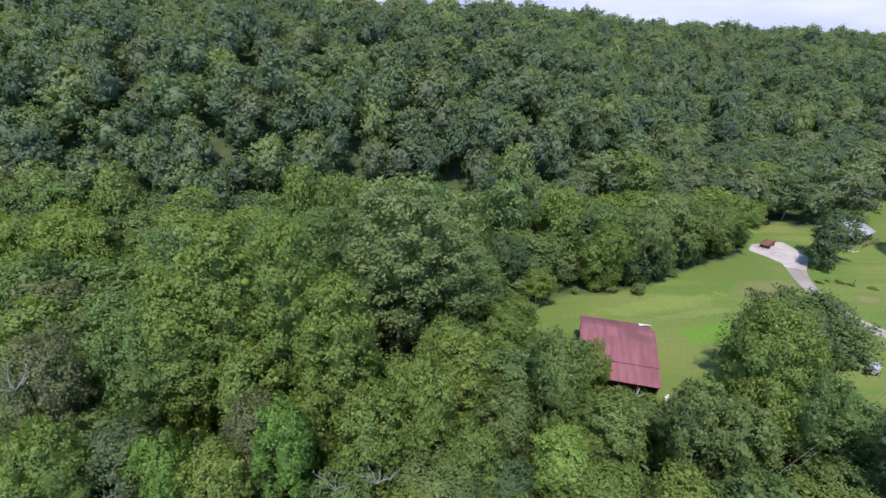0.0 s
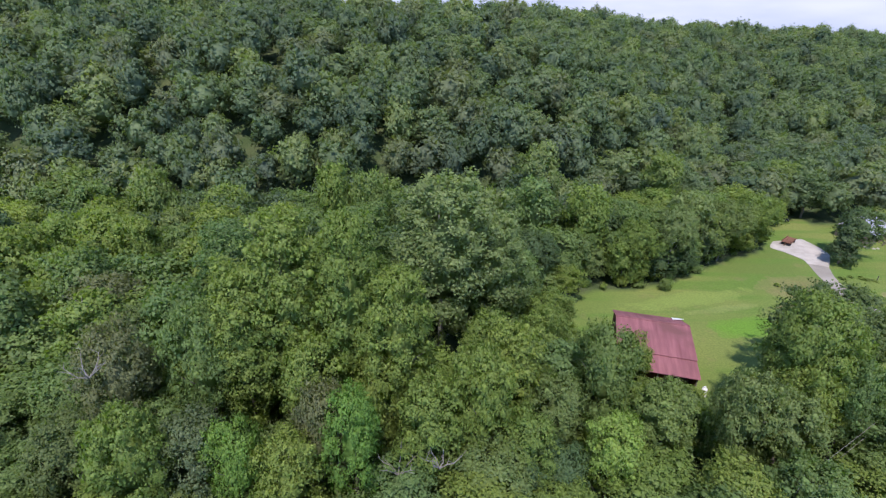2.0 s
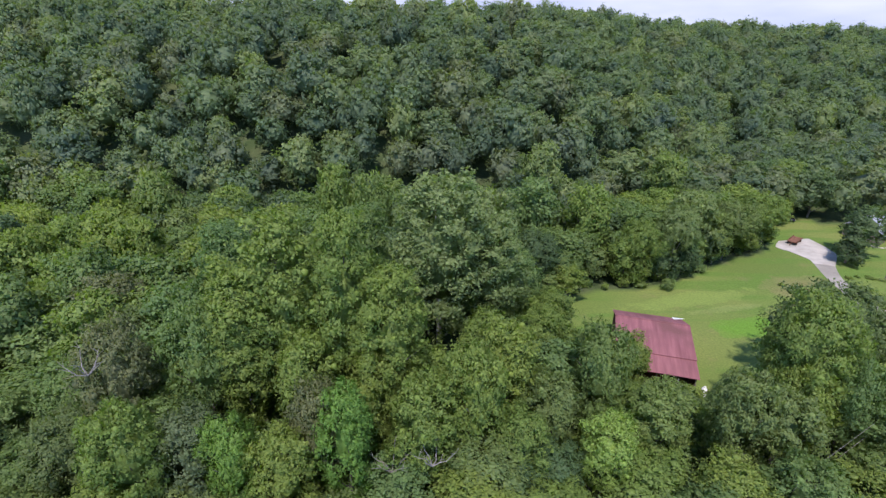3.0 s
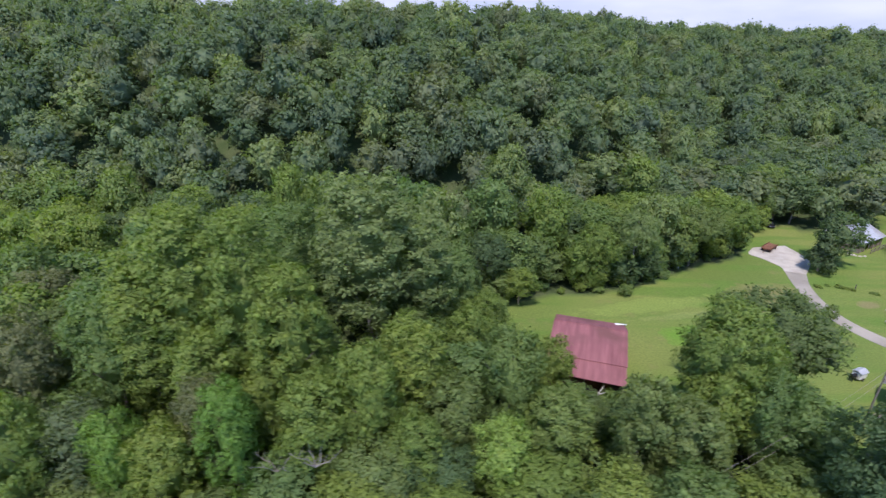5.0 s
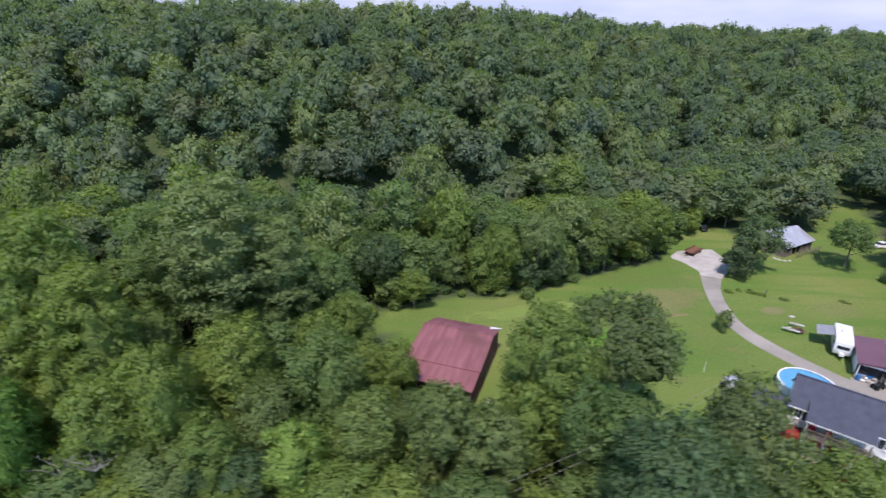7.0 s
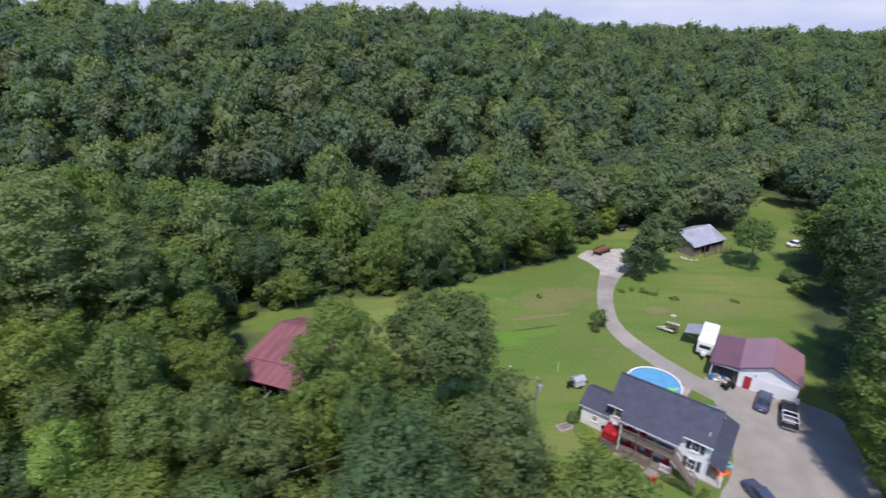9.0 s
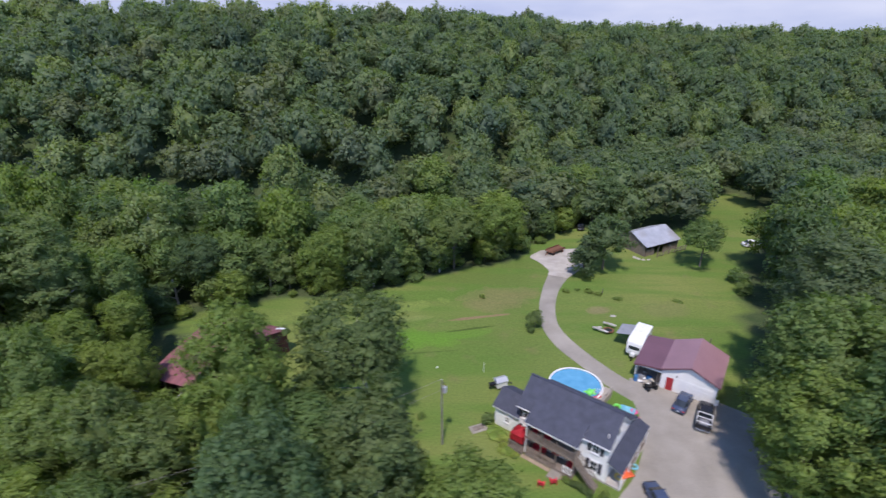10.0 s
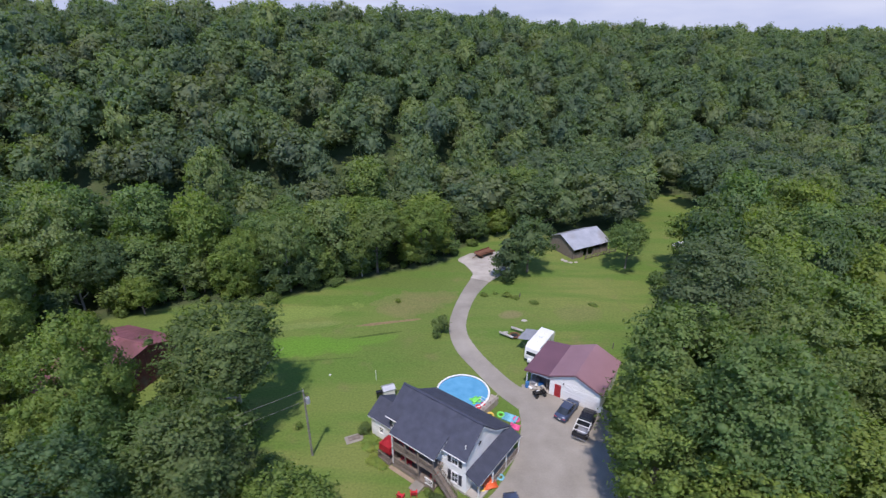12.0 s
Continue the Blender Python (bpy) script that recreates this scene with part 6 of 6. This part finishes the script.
def utility_pole():
    t = thing("utility_pole", pose(60.9, 48.45, 0), "grey wooden utility pole with a transformer can", "utility pole")
    part("pole", tube(bmesh.new(), [(0, 0, -0.5), (0, 0, 5), (0, 0, 9.75)], [0.14, 0.115, 0.085], 10), GREY_BARK, t)
    can = part("transformer", tube(bmesh.new(), [(0.36, 0.02, 7.95), (0.36, 0.02, 8.0), (0.36, 0.02, 8.75), (0.36, 0.02, 8.85)], [0.2, 0.24, 0.24, 0.18], 14), ROOF_TIN, t, "pale grey transformer can")
    for y in (-0.08, 0.1):
        part("bushing", tube(bmesh.new(), [(0.36, y, 8.85), (0.36, y, 9.15)], [0.05, 0.03], 8), RUST, can)
    part("bracket", box(bmesh.new(), (0.08, -0.05, 8.2), (0.16, 0.09, 8.6)), DARK_METAL, t)
    part("cutout", beam(bmesh.new(), (0.0, 0.0, 9.2), (0.5, 0.1, 9.35), 0.05, 0.05), DARK_METAL, t)
    part("insulator", tube(bmesh.new(), [(0, 0, 9.72), (0, 0, 9.95)], [0.05, 0.03], 8), TRIM, t)
    for z, end in ((9.85, (30, 31, 9.3)), (8.3, (30, 31, 7.7))):
        pts = []
        a, b = Vector((60.9, 48.45, z)), Vector(end)
        for k in range(13):
            u = k / 12
            pts.append(a.lerp(b, u) - Vector((0, 0, 4 * 0.9 * u * (1 - u))))
        w = thing("power_line", Matrix.Identity(4), "thin grey overhead power line from the pole", "cable", "overhead lines")
        part("wire", tube(bmesh.new(), pts, [0.017] * 13, 5), GREY_BARK, w)
    q = thing("utility_pole", pose(30, 31, 0), "grey wooden utility pole standing in the woods", "utility pole")
    part("pole", tube(bmesh.new(), [(0, 0, -0.5), (0, 0, 9.6)], [0.15, 0.1], 10), PALE_BARK, q)


utility_pole()


# ---- barn ----
def make_barn():
    b = thing("barn", pose(30.85, 51.1, 0, 0, 0, -16.3), "old wooden barn with a long faded red metal roof", "barn")
    W = -10.4
    roof_plane(b, (W, -0.3, 4.62), (0.35, -0.3, 4.62), (0.35, 3.6, 5.12), (W, 3.6, 5.12), ROOF_RED, 0.06, "lean_to_roof", ribs=0.35)
    roof_plane(b, (W, 3.3, 5.2), (0.45, 3.3, 5.2), (0.45, 10.95, 6.2), (W, 10.95, 6.2), ROOF_RED, 0.06, "roof", ribs=0.35)
    roof_plane(b, (0.35, 16.6, 3.95), (W, 16.6, 3.95), (W, 10.95, 6.2), (0.45, 10.95, 6.2), ROOF_RED, 0.06, "roof", ribs=0.35)
    part("ridge_cap", beam(bmesh.new(), (W, 10.95, 6.23), (0.45, 10.95, 6.23), 0.3, 0.05), ROOF_RED, b)
    bm = bmesh.new()
    out = [(0.2, 0), (0.2, 4.5), (3.5, 5.0), (10.95, 6.05), (16.2, 3.95), (16.2, 0)]
    for x0, x1 in ((W + 0.3, W + 0.38), (-0.1, -0.02)):
        ends = [[bm.verts.new((x, y, z)) for y, z in out] for x in (x0, x1)]
        bm.faces.new(ends[0])
        bm.faces.new(ends[1][::-1])
        for i in range(6):
            bm.faces.new((ends[0][i], ends[1][i], ends[1][(i + 1) % 6], ends[0][(i + 1) % 6]))
    box(bm, (W + 0.4, 3.4, 0), (-0.12, 3.5, 4.9))
    box(bm, (W + 0.4, 16.1, 0), (-0.12, 16.2, 3.9))
    bmesh.ops.recalc_face_normals(bm, faces=bm.faces)
    part("wall", bm, BARN_RED, b, "weathered red board wall")
    for k in range(42):
        y = 0.3 + k * 0.38
        top = np.interp(y, [0.2, 3.5, 10.95, 16.2], [4.45, 4.95, 6.0, 3.9])
        part("board", box(bmesh.new(), (-0.016, y, 0.05), (0.012, y + 0.34, float(top))), BARN_RED, b)
    for k in range(5):
        post(b, W + 0.4 + k * 2.5, 0.1, 0, 4.5, 0.16)
    t = thing("metal_sheet", pose(30.85, 51.1, 0, 0, 0, -16.3) @ pose(-0.3, 15.6, 4.42, -21, 0, 15), "crumpled white metal sheet lying on the barn roof", "metal sheet")
    bm = slab(bmesh.new(), ((-0.9, -0.4, 0.05), (0.9, -0.5, 0.12), (0.8, 0.4, 0.05), (-0.8, 0.5, 0.2)), 0.02)
    part("sheet", bm, RV_WHITE, t)
    t = thing("fallen_branch", pose(27.0, 49.6, 0, 0, 0, -50), "bare pale fallen branch leaning on the barn", "branch")
    part("limb", tube(bmesh.new(), [(-2.2, 0, 1.5), (-1.0, 0.2, 3.0), (0.3, 0.1, 4.4), (1.0, 0.3, 5.1)], [0.2, 0.17, 0.12, 0.05], 7), PALE_BARK, t)
    part("twig", tube(bmesh.new(), [(0.0, 0.1, 4.1), (0.1, 0.8, 4.8), (0.0, 1.3, 5.1)], [0.09, 0.06, 0.03], 6), PALE_BARK, t)


BARN_RED = surface("weathered_red_boards", (0.10, 0.03, 0.025), (0.19, 0.06, 0.05), 1.5, 0.9, bump=0.4, stain=(0.13, 0.10, 0.085))
make_barn()


# ---- shed, wagon, far things ----
def make_shed():
    s = thing("shed", pose(104, 107.7, -0.85, 0, 0, 30.4), "grey wooden farm shed with a galvanised tin roof", "shed")
    roof_plane(s, (-0.3, -0.35, 2.6), (10.9, -0.35, 2.6), (10.9, 4.6, 4.75), (-0.3, 4.6, 4.75), ROOF_TIN, 0.06, ribs=0.5)
    roof_plane(s, (10.9, 8.6, 3.0), (-0.3, 8.6, 3.0), (-0.3, 4.6, 4.75), (10.9, 4.6, 4.75), ROOF_TIN, 0.06, ribs=0.5)
    bm = bmesh.new()
    out = [(0.3, 0), (0.3, 2.75), (4.6, 4.6), (8.3, 3.0), (8.3, 0)]
    for x0, x1 in ((0.0, 0.08), (10.5, 10.58)):
        ends = [[bm.verts.new((x, y, z)) for y, z in out] for x in (x0, x1)]
        bm.faces.new(ends[0])
        bm.faces.new(ends[1][::-1])
        for i in range(5):
            bm.faces.new((ends[0][i], ends[1][i], ends[1][(i + 1) % 5], ends[0][(i + 1) % 5]))
    box(bm, (0.1, 8.2, 0), (10.48, 8.3, 2.95))
    bmesh.ops.recalc_face_normals(bm, faces=bm.faces)
    part("wall", bm, WOOD, s)
    for k in range(27):
        x = 0.1 + k * 0.39
        if 3.2 < x < 5.6:
            continue
        part("board", box(bmesh.new(), (x, 0.3, 0.0), (x + 0.36, 0.34, 1.55)), WOOD, s)
    for k in range(6):
        post(s, 0.1 + k * 2.08, 0.15, 0, 2.7, 0.16)
    part("lintel", box(bmesh.new(), (0, 0.06, 2.35), (10.6, 0.22, 2.55)), WOOD, s)
    f = thing("paddock_fence", pose(104, 107.7, -0.85, 0, 0, 30.4), "grey plank fence along the shed front", "fence")
    for k in range(6):
        post(f, 2.5 + k * 1.9, -1.2, 0, 1.25, 0.14)
    for z in (0.35, 0.75, 1.1):
        part("rail", box(bmesh.new(), (2.4, -1.29, z), (12.1, -1.26, z + 0.14)), WOOD, f)


for k in range(8):
    spot = pose(30.85, 51.1, 0, 0, 0, -16.3) @ Vector((-9.9 + 1.35 * k, -1.7 - 0.3 * (k % 3), 0))
    plant("bush", spot.x, spot.y, 4.0 + 0.35 * (k % 4), 1.9 + 0.2 * (k % 2), (LEAF_MID, LEAF_BRIGHT)[k % 2], "bush", "tall leafy brush crowding the front of the barn", "bush", "brush at the barn")
tank = thing("gas_bottle", pose(33.5, 52.9, 0), "tall white gas bottle standing at the barn corner", "gas bottle")
part("body", tube(bmesh.new(), [(0, 0, 0.0), (0, 0, 0.08), (0, 0, 1.25), (0, 0, 1.42), (0, 0, 1.5)], [0.30, 0.38, 0.38, 0.26, 0.1], 16), RV_WHITE, tank)
part("collar", tube(bmesh.new(), [(0, 0, 1.48), (0, 0, 1.66)], [0.16, 0.16], 12), RV_WHITE, tank)
part("valve", tube(bmesh.new(), [(0, 0, 1.5), (0, 0, 1.72)], [0.04, 0.03], 8), CHROME, tank)
make_shed()
for (x, y, r) in ((102.2, 106.8, 0.5), (103.2, 106.2, 0.4), (101.6, 107.6, 0.45), (104.4, 106.4, 0.35), (89.97, 80.9, 0.4)):
    t = thing("boulder", pose(x, y, float(land(x, y)) - 0.05, 0, 0, x * 40), "pale limestone boulder in the grass", "stone", "pale boulders")
    bm = bmesh.new()
    bmesh.ops.create_icosphere(bm, subdivisions=2, radius=1.0, matrix=Matrix.Diagonal((r * 1.3, r, r * 0.7, 1)))
    for v in bm.verts:
        v.co *= 1 + 0.25 * noise.noise(v.co * 3 + Vector((x, y, 0)))
    part("stone", bm, CONCRETE, t)


def hay_wagon():
    t = thing("flatbed_wagon", pose(83.9, 109.4, -0.78, 0, 0, 40), "rusty flatbed farm wagon on the concrete pad", "wagon")
    part("bed", box(bmesh.new(), (-2.3, -1.0, 0.75), (2.3, 1.0, 0.9)), RUST, t)
    for k in range(10):
        part("plank", box(bmesh.new(), (-2.3 + k * 0.46, -1.0, 0.904), (-2.3 + k * 0.46 + 0.44, 1.0, 0.94)), RUST, t)
    for y in (-0.98, 0.94):
        part("side_board", box(bmesh.new(), (-2.3, y, 0.94), (2.3, y + 0.05, 1.25)), RUST, t)
    for x in (-1.5, 1.5):
        part("axle", box(bmesh.new(), (x - 0.06, -0.9, 0.34), (x + 0.06, 0.9, 0.46)), DARK_METAL, t)
        part("spring", box(bmesh.new(), (x - 0.3, -0.5, 0.46), (x + 0.3, 0.5, 0.75)), DARK_METAL, t)
        for y in (-0.9, 0.9):
            wheel(t, x, y, 0.38, 0.38, 0.2, "y", RUST)
    part("drawbar", beam(bmesh.new(), (-3.6, 0, 0.3), (-2.2, 0, 0.75), 0.1, 0.1), RUST, t)


hay_wagon()
sedan(pose(92.8, 125.6, -0.8, 0, 0, -95), CAR_BLACK, "dark old car parked in the shade of the trees")
sedan(pose(131.5, 115.5, -0.8, 0, 0, 10), RV_WHITE, "white car half hidden at the edge of the trees")
for x, y in ((90.05, 89.6), (103.3, 72.4), (91.2, 74.6)):
    t = thing("fence_post", pose(x, y, float(land(x, y)) - 0.2), "dark weathered wooden fence post in the meadow", "post", "fence posts")
    part("post", tube(bmesh.new(), [(0, 0, 0), (0.02, 0, 1.3)], [0.09, 0.08], 8), BARK, t)
    part("cap", tube(bmesh.new(), [(0.02, 0, 1.3), (0.02, 0, 1.38)], [0.08, 0.04], 8), BARK, t)
